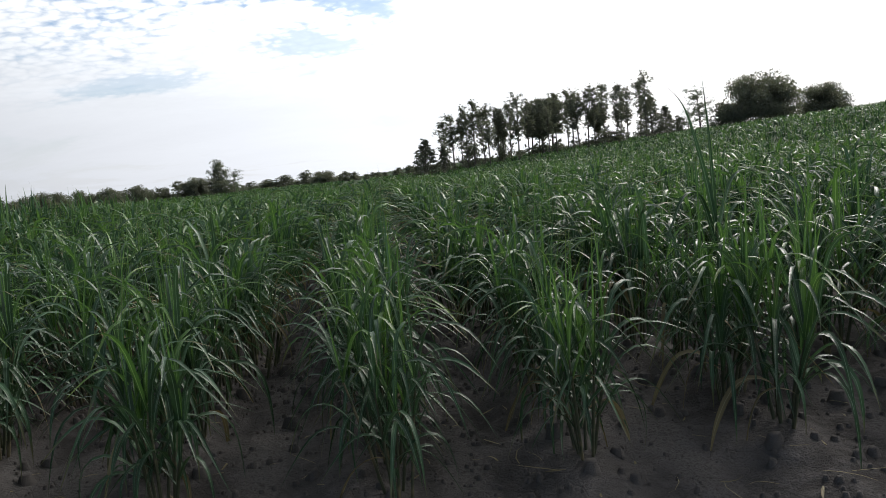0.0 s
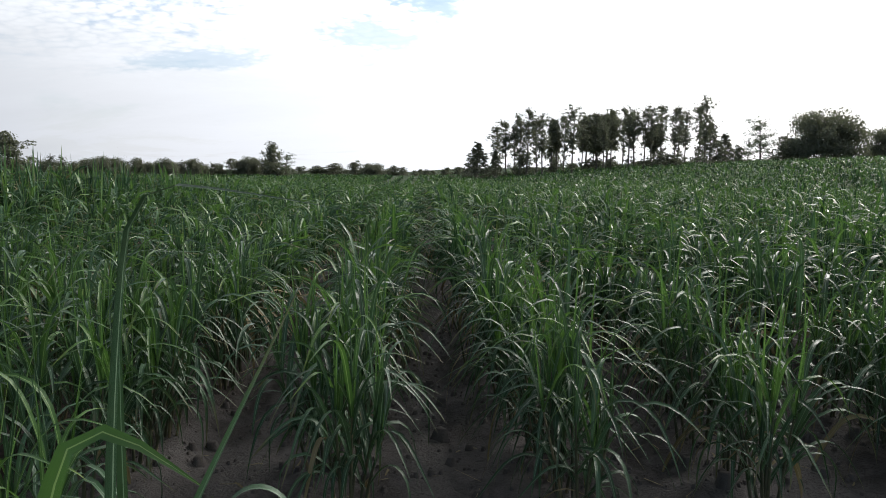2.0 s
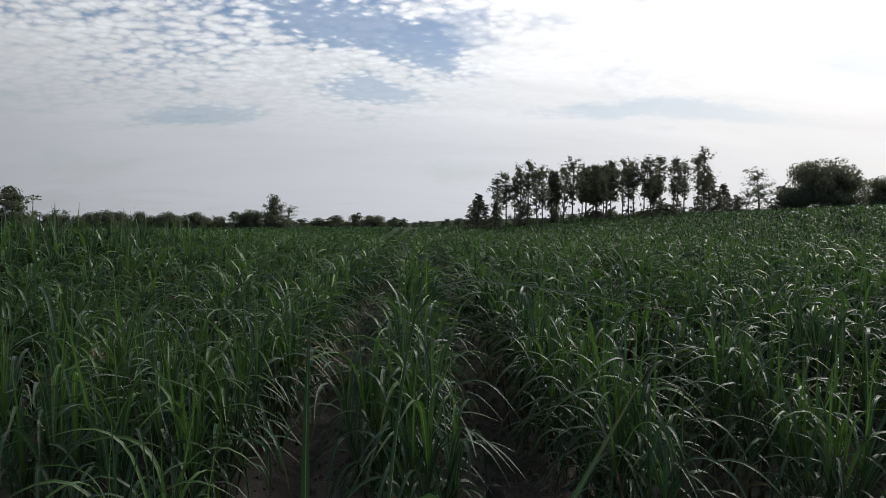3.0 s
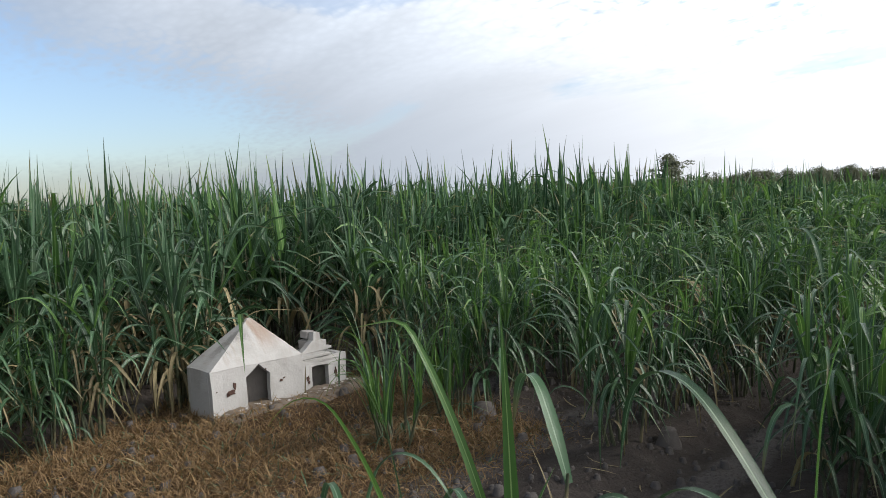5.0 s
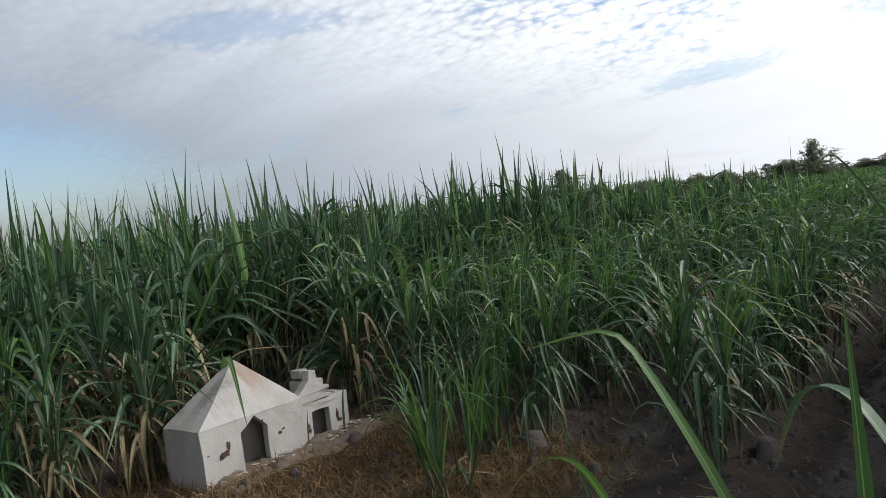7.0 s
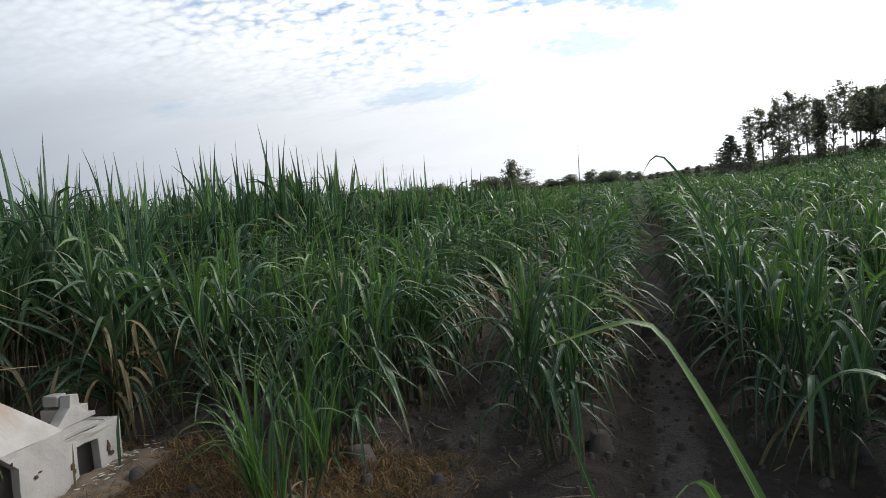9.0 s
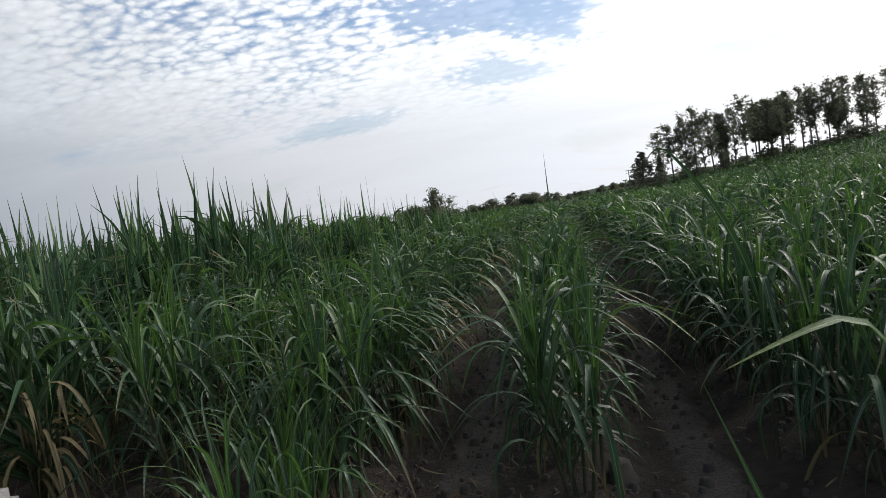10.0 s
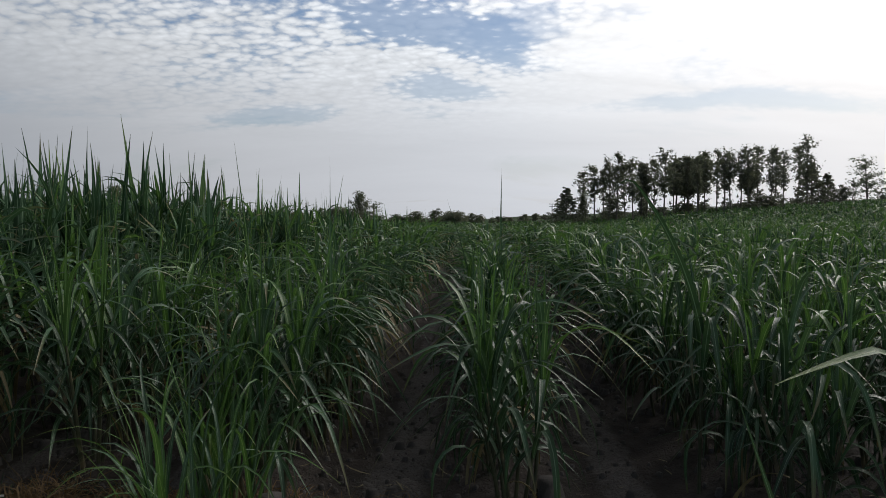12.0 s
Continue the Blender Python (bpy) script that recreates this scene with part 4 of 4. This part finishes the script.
def worn(bm, bevel=0.010, shake=0.0035, seed=1, cut=True):
    """Rounded, uneven hand-plastered edges."""
    r = random.Random(seed)
    bmesh.ops.recalc_face_normals(bm, faces=bm.faces)
    sharp = [e for e in bm.edges if len(e.link_faces) == 2 and e.calc_face_angle(0) > 0.35]
    bmesh.ops.bevel(bm, geom=sharp, offset=bevel, segments=2, profile=0.5, affect="EDGES", clamp_overlap=True)
    bmesh.ops.triangulate(bm, faces=[f for f in bm.faces if len(f.verts) > 4])
    if cut:
        long = [e for e in bm.edges if e.calc_length() > 0.09]
        bmesh.ops.subdivide_edges(bm, edges=long, cuts=2, use_grid_fill=True)
    for v in bm.verts:
        k = noise.noise(v.co * 9.0 + Vector((seed, 0, 0))) + 0.5 * noise.noise(v.co * 27.0)
        v.co += Vector((k, noise.noise(v.co * 8.0 + Vector((0, seed, 7))), noise.noise(v.co * 8.0 + Vector((5, 0, seed))))) * shake * 2.2


def shrine_mesh(name, build, mat, seed, bevel=0.005, shake=0.0035):
    bm = bmesh.new()
    build(bm)
    worn(bm, bevel, shake, seed)
    return bm_mesh(name, bm, mat)


EAVE, RIDGE = 0.40, 0.705
SHRINE_AT = Matrix.Translation((-6.487, 2.343, 0.05)) @ Matrix.Rotation(radians(0.6), 4, "Z")


def build_shrine():
    shrine = new("wayside_shrine")
    shrine.matrix_world = SHRINE_AT
    tagged(shrine, "small whitewashed brick shrine with a pyramid roof and lower annex", "shrine")
    end = 0.73
    front = [(-0.075, -0.06), (0.213, -0.06), (0.215, 0.305), (0.33, 0.383), (0.418, 0.298), (0.412, -0.06), (end, -0.06), (end, EAVE - 0.012), (-0.075, EAVE)]
    wall = part("front_wall", shrine_mesh("front_wall", lambda bm: outline(bm, front, -0.05, 0.0), M_WHITE, 5, 0.0012), shrine)
    part("side_wall", shrine_mesh("side_wall", lambda bm: slab(bm, -0.34, -0.052, -0.075, -0.025, -0.06, EAVE), M_WHITE, 5, 0.0012), shrine)
    part("side_wall", shrine_mesh("side_wall", lambda bm: slab(bm, -0.34, -0.052, end - 0.05, end, -0.06, EAVE - 0.012), M_WHITE, 5, 0.0012), shrine)
    part("back_wall", shrine_mesh("back_wall", lambda bm: slab(bm, -0.39, -0.342, -0.075, end, -0.06, EAVE - 0.006), M_WHITE, 5, 0.0012), shrine)

    def roof(bm):
        ring = [bm.verts.new(p) for p in ((-0.391, -0.076, EAVE - 0.003), (0.001, -0.076, EAVE - 0.003), (0.001, end + 0.001, EAVE - 0.016), (-0.391, end + 0.001, EAVE - 0.016))]
        peak = [bm.verts.new(p) for p in ((-0.325, 0.425, RIDGE), (-0.295, 0.425, RIDGE), (-0.295, 0.455, RIDGE), (-0.325, 0.455, RIDGE))]
        bm.faces.new(ring[::-1])
        bm.faces.new(peak)
        for i in range(4):
            j = (i + 1) % 4
            bm.faces.new((ring[i], ring[j], peak[j], peak[i]))

    part("pyramid_roof", shrine_mesh("pyramid_roof", roof, M_WHITE, 5, 0.0012, 0.003), shrine)
    part("inner_wall", shrine_mesh("inner_wall", lambda bm: slab(bm, -0.20, -0.16, -0.023, end - 0.052, -0.05, EAVE - 0.02), M_GREY_PLASTER, 6), shrine, "grey plaster inside the doorway")
    # annex
    annex_front = [(end + 0.004, -0.06), (0.832, -0.06), (0.836, 0.250), (0.998, 0.244), (0.990, -0.06), (1.180, -0.06), (1.186, 0.312), (end + 0.004, 0.318)]
    annex = part("annex_front", shrine_mesh("annex_front", lambda bm: outline(bm, annex_front, -0.085, -0.03), M_WHITE, 7), shrine)
    part("annex_side", shrine_mesh("annex_side", lambda bm: slab(bm, -0.36, -0.087, 1.125, 1.185, -0.06, 0.310), M_WHITE, 8), shrine)
    part("annex_back", shrine_mesh("annex_back", lambda bm: slab(bm, -0.40, -0.362, end + 0.004, 1.185, -0.06, 0.310), M_WHITE, 9), shrine)
    part("annex_roof", shrine_mesh("annex_roof", lambda bm: slab(bm, -0.36, -0.087, end + 0.004, 1.123, 0.285, 0.309), M_WHITE, 10), shrine)
    part("lintel_slab", shrine_mesh("lintel_slab", lambda bm: slab(bm, -0.36, -0.022, end + 0.006, 1.018, 0.320, 0.345), M_WHITE, 30, 0.006), shrine)
    part("niche_back", shrine_mesh("niche_back", lambda bm: slab(bm, -0.20, -0.16, end + 0.06, 1.12, -0.05, 0.28), M_GREY_PLASTER, 11), shrine, "dark grey plaster at the back of the niche")
    steps = [(0.785, 0.347), (1.112, 0.347), (1.112, 0.372), (1.057, 0.374), (1.055, 0.436), (1.003, 0.438), (1.0, 0.508), (0.938, 0.514), (0.925, 0.446), (0.845, 0.385)]
    part("parapet", shrine_mesh("parapet", lambda bm: outline(bm, steps, -0.20, -0.130), M_WHITE, 12, 0.003), shrine)
    # two courses of the parapet stack, coloured grey for side shade and grime
    for k, (y0, y1, z0, z1) in enumerate(((0.897, 0.985, 0.347, 0.440), (0.912, 0.992, 0.450, 0.515))):
        part("bare_stone", shrine_mesh("bare_stone", lambda bm: slab(bm, -0.315 + 0.01 * k, -0.203, y0, y1, z0, z1), M_SHADED_COURSE, 20 + k, 0.008, 0.005), shrine, "grey parapet course, shade and grime in its colour")
    part("doorstep", shrine_mesh("doorstep", lambda bm: slab(bm, -0.158, 0.06, 0.19, 0.44, -0.08, 0.066), M_MUD, 23, 0.015, 0.006), shrine, "mud-plastered doorstep")

    # plaster broken away down to the brick: uneven flakes on the walls
    def patch(cy, cz, w, h, seed, parent, x):
        r = random.Random(seed)
        pts = []
        for i in range(11):
            a = i / 11 * 2 * PI
            k = r.uniform(0.55, 1.1)
            pts.append((cy + w * k * math.cos(a), cz + h * k * math.sin(a)))
        bm = bmesh.new()
        outline(bm, pts, x - 0.004, x + 0.006)
        part("bare_brick_patch", bm_mesh("bare_brick_patch", bm, M_STAIN), parent, "red-brown brick where plaster has fallen")

    for cy, cz, w, h, sd in ((0.080, 0.215, 0.040, 0.026, 1), (0.112, 0.262, 0.012, 0.036, 2), (0.055, 0.205, 0.018, 0.020, 3), (-0.035, 0.245, 0.008, 0.005, 4),
                             (0.515, 0.215, 0.014, 0.009, 5), (0.545, 0.232, 0.012, 0.005, 6), (0.385, 0.335, 0.006, 0.009, 11)):
        patch(cy, cz, w, h, sd, wall, 0.0)
    for cy, cz, w, h, sd in ((0.785, 0.160, 0.022, 0.028, 7), (0.795, 0.130, 0.012, 0.018, 8), (1.068, 0.165, 0.014, 0.042, 9), (1.085, 0.125, 0.024, 0.016, 10)):
        patch(cy, cz, w, h, sd, annex, -0.03)


build_shrine()


def build_apron():
    """The trodden mud platform before the shrine, with lime flakes lying on it."""
    n, m = 30, 70
    ly, lx = np.linspace(-0.20, 1.50, m), np.linspace(-0.04, 0.36, n)
    gx, gy = np.meshgrid(lx, ly)
    edge = soft(gx, 0.36, 0.14) * soft(gy, -0.20, 0.0) * soft(gy, 1.50, 1.30)
    jig = 0.012 * np.sin(17 * gy + 5 * gx) + 0.010 * np.sin(31 * gx + 9 * gy) + 0.006 * np.sin(53 * gy - 23 * gx)
    pts = [SHRINE_AT @ Vector((float(a), float(b), 0.0)) for a, b in zip(gx.ravel(), gy.ravel())]
    wx, wy = np.array([p.x for p in pts]).reshape(gx.shape), np.array([p.y for p in pts]).reshape(gx.shape)
    base = ground_z(wx, wy)
    z = base - 0.03 + edge * np.maximum(0.05, 0.118 - base + 0.03 + jig)
    v = np.stack([wx, wy, z], -1).reshape(-1, 3)
    i = (np.arange(m - 1)[:, None] * n + np.arange(n - 1)[None]).ravel()
    ob = new("mud_platform", fast_mesh("mud_platform", v, np.stack([i, i + 1, i + 1 + n, i + n], -1), mats=[M_MUD]))
    tagged(ob, "trodden grey-brown mud platform before the shrine", "platform", kind="structure")
    r = np.random.default_rng(41)
    k = 80
    ly, lx = r.uniform(-0.05, 1.4, k), np.abs(r.normal(0.05, 0.07, k)) + 0.01
    pts = [SHRINE_AT @ Vector((a, b, 0)) for a, b in zip(lx, ly)]
    x, y = np.array([p.x for p in pts]), np.array([p.y for p in pts])
    v, q, u = blades(np.stack([x, y, np.full(k, 0.128)], -1), r.uniform(0, 6.28, k), 1.5, 0.1, 0.5, r.uniform(0.01, 0.06, k), r.uniform(0.008, 0.03, k), 2, 2, r.normal(0, 0.2, k))
    tagged(new("lime_flakes", fast_mesh("lime_flakes", v, q, u, [M_FLAKE])), "white flakes of fallen limewash at the wall's foot", "debris", kind="stuff")


build_apron()


def loose_leaf(at, row, label):
    v, q, u = leaf_arrays([row], 14, 3, 0.2)
    ob = new("cane_leaf", fast_mesh("cane_leaf", v, q, u, [LEAF_MATS[row["mat"]]]))
    ob.matrix_world = Matrix.Translation(at)
    tagged(ob, label, "leaf", "cane leaves lying over the shrine")


loose_leaf((-6.96, 2.80, 0.64), leaf((0, 0, 0), -0.50, 1.05, 1.45, 0.52, 1.14, 0.050, 0.2, 0.05, 1, 1.8), "yellow-green cane leaf hanging down over the shrine roof")
loose_leaf((-6.43, 3.03, 0.10), leaf((0, 0, 0), 1.9, 0.12, 0.05, 0.5, 0.27, 0.012, 0.2, 0, 2), "thin dry stalk leaning on the shrine wall")
loose_leaf((-6.42, 3.36, 0.10), leaf((0, 0, 0), 1.6, 0.06, 0.25, 0.7, 0.36, 0.022, 0.3, 0, 0), "dark narrow leaf standing before the annex pier")
loose_leaf((-6.85, 2.60, 0.60), leaf((0, 0, 0), 1.35, 0.75, 1.05, 0.4, 0.75, 0.024, 0.3, 0.1, 2), "yellowed cane leaf bowed behind the shrine roof")
loose_leaf((-6.80, 3.28, 0.45), leaf((0, 0, 0), 1.2, 0.30, 0.1, 0.5, 0.30, 0.036, 0.5, 0, 2), "broken yellow cane leaf standing behind the annex")
loose_leaf((-6.60, 3.62, 0.30), leaf((0, 0, 0), 0.9, 0.9, 1.2, 0.5, 0.7, 0.030, 0.2, 0, 0), "grey-green cane leaf drooping past the annex wall")


# ---------------------------------------------------------------- trees
def leaf_cloud(r, centres, radii, per, size, flat=0.75):
    """Small leaf sprays scattered through uneven lumps; more of them near the lumps' skin."""
    centres, radii = np.asarray(centres, float), np.asarray(radii, float)
    idx = np.repeat(np.arange(len(centres)), per)
    n = len(idx)
    d = r.normal(0, 1, (n, 3))
    d /= np.linalg.norm(d, axis=1, keepdims=True)
    far = r.uniform(0.15, 1.12, n) ** 0.5 if flat < 1 else np.abs(r.normal(0, 0.75, n))
    p = centres[idx] + d * (radii[idx] * far)[:, None] * np.array([1, 1, flat])
    a, b = r.normal(0, 1, (n, 3)), r.normal(0, 1, (n, 3))
    a /= np.linalg.norm(a, axis=1, keepdims=True)
    b -= a * np.sum(a * b, 1, keepdims=True)
    b /= np.linalg.norm(b, axis=1, keepdims=True)
    s = size * r.uniform(0.6, 1.4, n)[:, None]
    a, b = a * s, b * s * 0.55
    v = np.stack([p - a, p - b * 0.8, p + a, p + b], 1).reshape(-1, 3)
    q = np.arange(n * 4).reshape(-1, 4)
    return v, q, np.tile(np.array([[0.2, 0.2], [0.8, 0.3], [0.7, 0.8], [0.3, 0.7]]), (n, 1))


def make_tree(name, seed, kind):
    """A tree ten metres high at its foot: trunk, limbs and a crown of leaf sprays."""
    r = np.random.default_rng(seed)
    tree = new(name)
    limbs_a, limbs_b, ra, rb, centres, radii = [], [], [], [], [], []
    bend = r.normal(0, 0.25, 2)
    spine = [np.array([bend[0] * math.sin(2.2 * f), bend[1] * math.sin(1.7 * f), -0.2 + 10 * f * (0.93 if kind != "dome" else 0.6)]) for f in np.linspace(0, 1, 7)]
    thick = {"poplar": 0.10, "thicket": 0.12, "dome": 0.38, "cone": 0.16, "airy": 0.16, "bush": 0.12}[kind]
    for i in range(6):
        limbs_a.append(spine[i]), limbs_b.append(spine[i + 1]), ra.append(thick * (1 - i / 7)), rb.append(thick * (1 - (i + 1) / 7))

    def limb(f, az, out, lift, rad):
        k = f * 6
        i = min(5, int(k))
        base = spine[i] + (spine[i + 1] - spine[i]) * (k - i)
        end = base + np.array([math.cos(az) * out, math.sin(az) * out, lift])
        limbs_a.append(base), limbs_b.append(end), ra.append(thick * 0.35), rb.append(thick * 0.1)
        for g in (0.6, 1.0):
            centres.append(base + (end - base) * g + r.normal(0, 0.15, 3)), radii.append(rad * r.uniform(0.65, 1.15))

    if kind in ("poplar", "thicket"):
        # a bare trunk, and foliage in separate clumps with sky between them
        for k in range(46 if kind == "poplar" else 80):
            f = r.uniform(0.42, 1.0)
            reach = 1.15 * math.sqrt(max(0.06, math.sin(math.pi * min(1.0, (f - 0.34) / 0.74))))
            limb(f, r.uniform(0, 6.28), reach * r.uniform(0.1, 1.0), r.uniform(0.2, 0.8), r.uniform(0.24, 0.46))
        for k in range(5):
            limb(r.uniform(0.06, 0.42), r.uniform(0, 6.28), r.uniform(0.2, 0.7), r.uniform(0.2, 0.6), r.uniform(0.14, 0.26))
        per, size, mat = (21, 0.115, M_HAZED_CROWN) if kind == "poplar" else (46, 0.16, M_HAZED_CROWN)
    elif kind == "dome":
        for k in range(80):
            az, el = r.uniform(0, 6.28), math.asin(r.uniform(-0.55, 1))
            end = np.array([5.6 * math.cos(el) * math.cos(az), 5.6 * math.cos(el) * math.sin(az), 3.2 + 5.6 * math.sin(el) * (1 if el > 0 else 0.55)]) * r.uniform(0.82, 0.92)
            i = int(r.integers(2, 6))
            limbs_a.append(spine[i]), limbs_b.append(end), ra.append(0.12), rb.append(0.03)
            for g in (0.55, 0.95):
                centres.append(spine[i] + (end - spine[i]) * g), radii.append(r.uniform(1.1, 1.5))
        per, size, mat = 150, 0.17, M_HAZED_CROWN
    elif kind == "cone":
        # tiers of upswept branches, shorter towards the tip
        for k in range(96):
            f = 0.06 + 0.93 * (k + r.uniform(0, 1)) / 96
            out = (1.03 - f) * 2.6 * r.uniform(0.75, 1.05)
            limb(f, 2.4 * k + r.normal(0, 0.3), out, 0.42 * out + 0.1, 0.20 + 0.26 * (1 - f))
        per, size, mat = 26, 0.15, M_HAZED_CROWN
    elif kind == "airy":
        for k in range(62):
            f = r.uniform(0.16, 0.99)
            limb(f, r.uniform(0, 6.28), r.uniform(0.4, 2.4), r.uniform(0.3, 1.4), r.uniform(0.32, 0.62))
        per, size, mat = 17, 0.13, M_CROWN_PALE
    else:
        for k in range(60):
            f = r.uniform(0.02, 0.98)
            limb(f, r.uniform(0, 6.28), r.uniform(0.6, 3.6) * math.sqrt(1.06 - f ** 3), r.uniform(-0.4, 1.3), r.uniform(0.6, 1.3))
        per, size, mat = 40, 0.22, M_HAZED_CROWN
    v, q, u = tubes(limbs_a[:6], limbs_b[:6], np.array(ra[:6]), np.array(rb[:6]), 8)
    part("trunk", fast_mesh("trunk", v, q, u, [M_BARK]), tree)
    v, q, u = tubes(limbs_a[6:], limbs_b[6:], np.array(ra[6:]), np.array(rb[6:]), 5)
    tagged(part("branchwork", fast_mesh("branchwork", v, q, u, [M_BARK]), tree), kind="stuff")
    v, q, u = leaf_cloud(r, centres, radii, per, size, 1.35 if kind in ("poplar", "thicket") else 0.8)
    part("crown", fast_mesh("crown", v, q, u, [mat], smooth=False), tree)
    return tree


# kind, bearing from the rows' direction, distance, top and breadth
SUNNY_SIDE_TREES = [
    ("bush", 12.04, 160, 13.0, 4.4), ("thicket", 14.5, 160, 13.9, 5.6), ("thicket", 16.1, 160, 14.6, 6.2), ("thicket", 15.3, 158, 14.2, 5.6), ("thicket", 19.7, 158, 12.2, 4.2),
    ("cone", 23.81, 146, 12.2, 7.4), ("cone", 24.75, 150, 10.0, 6.0), ("bush", 20.82, 140, 5.7, 6.5),
    ("bush", 25.75, 148, 7.3, 2.7), ("bush", 9.77, 150, 5.9, 4.8), ("airy", 27.33, 150, 13.1, 7.3), ("airy", 26.35, 152, 8.7, 3.4),
    ("dome", 31.3, 140, 14.0, 14.2), ("bush", 28.87, 142, 8.6, 5.2), ("dome", 35.4, 150, 11.2, 10.0),
    ("cone", 5.7, 140, 7.9, 8.6), ("cone", 7.31, 152, 6.6, 4.6),
]
SHADY_SIDE_TREES = [
    ("dome", -2.44, 230, 4.4, 9.5), ("bush", -3.84, 240, 4.8, 4.6), ("bush", -5.46, 240, 3.7, 6.4), ("bush", -6.61, 240, 2.5, 9.1),
    ("bush", -10.19, 170, 8.1, 5.0), ("dome", -12.02, 175, 5.2, 6.4), ("airy", -9.34, 172, 5.9, 5.4), ("bush", -10.75, 178, 3.8, 10.0), ("bush", -12.9, 176, 4.0, 4.6),
]


def all_trees():
    """The single trees, the row of the grove, and the hazy tree line behind."""
    r = np.random.default_rng(76)
    yield from SUNNY_SIDE_TREES
    yield from SHADY_SIDE_TREES
    for k in range(27):
        f = k / 26
        yield "poplar", 7.5 + 15.8 * f + r.normal(0, 0.16), 150 + r.uniform(-12, 12), 13.6 + 1.9 * f - 1.6 * max(0, 1 - 7 * f) + r.normal(0, 0.5), r.uniform(3.9, 5.2)
    for k in range(9):
        yield "bush", 7.5 + 1.9 * k + r.normal(0, 0.3), 168 + r.uniform(-4, 8), 1.4 + 0.45 * k + r.uniform(0, 1.2), r.uniform(4, 7)
    for k in range(34):
        yield "bush", -9.5 + 0.52 * k + r.normal(0, 0.2), 320 + r.uniform(-15, 15), 1.6 + 2.6 * r.random() ** 2, r.uniform(3.6, 6.5)
    for k in range(52):
        yield "dome" if k % 2 else "poplar", -13.8 - 0.5 * k + r.normal(0, 0.2), 170 + r.uniform(-8, 8), r.uniform(2.8, 4.4), r.uniform(4.2, 6.5) if k % 2 else r.uniform(2.6, 3.6)
    yield "bush", -28.3, 150, 7.8, 7.5


def build_trees():
    kinds = {k: [make_tree(n, 700 + 10 * j + i, k) for i in range(c)]
             for j, (k, n, c) in enumerate((("poplar", "poplar_tree", 7), ("thicket", "grove_tree", 2), ("dome", "mango_tree", 2), ("cone", "conical_tree", 2), ("airy", "eucalyptus_tree", 2), ("bush", "bushy_tree", 3)))}
    words = {"poplar": ("tall slim tree with bare trunk and airy crown in the grove", "tree", "trees of the distant grove"),
             "thicket": ("dense dark tree with a leafy crown in the grove", "tree", "trees of the distant grove"),
             "dome": ("broad dark tree with a dense domed crown beyond the field", "tree", "distant trees"),
             "cone": ("dark conical tree standing alone at the field's far edge", "tree", "distant trees"),
             "airy": ("pale thin-leaved tree beside the grove", "tree", "distant trees"),
             "bush": ("bushy dark green tree on the far field edge", "tree", "distant trees")}
    r = np.random.default_rng(77)
    for kind, bearing, dist, top, wide in all_trees():
        a = radians(bearing)
        x, y = dist * math.sin(a) - 0.5, dist * math.cos(a)
        z = float(ground_z(x, y)) - 0.3
        own = {"poplar": 2.6, "thicket": 2.6, "dome": 11.5, "cone": 5.2, "airy": 5.2, "bush": 5.6}[kind]
        high = (top - z) / {"poplar": 10.2, "thicket": 10.2, "dome": 9.0, "cone": 10.2, "airy": 10.6, "bush": 10.4}[kind]
        flat = wide / own
        pick = kinds[kind][int(r.integers(len(kinds[kind])))]
        ob = copy_thing(pick, Matrix.Translation((x, y, z)) @ Matrix.Rotation(r.uniform(0, 6.28), 4, "Z") @ Matrix.Diagonal((flat, flat, high, 1)))
        tagged(ob, *words[kind])
    for obs in kinds.values():
        for ob in obs:
            remove_thing(ob)


build_trees()


def build_pole():
    a = radians(5.8)
    x, y = 300 * math.sin(a), 300 * math.cos(a)
    pole = new("power_pole")
    pole.matrix_world = Matrix.Translation((x, y, float(ground_z(x, y))))
    tagged(pole, "distant double cement power pole with cross arms", "pole")
    for dx in (-1.2, 1.2):
        v, q, u = tubes([(dx, 0, -0.3)], [(dx, 0, 6.5)], [0.22], [0.15], 8)
        part("post", fast_mesh("post", v, q, u, [M_POLE]), pole)
    for z in (5.3, 6.3):
        v, q, u = tubes([(-2.4, 0, z)], [(2.4, 0, z)], [0.12], [0.12], 6)
        part("cross_arm", fast_mesh("cross_arm", v, q, u, [M_POLE]), pole)


build_pole()
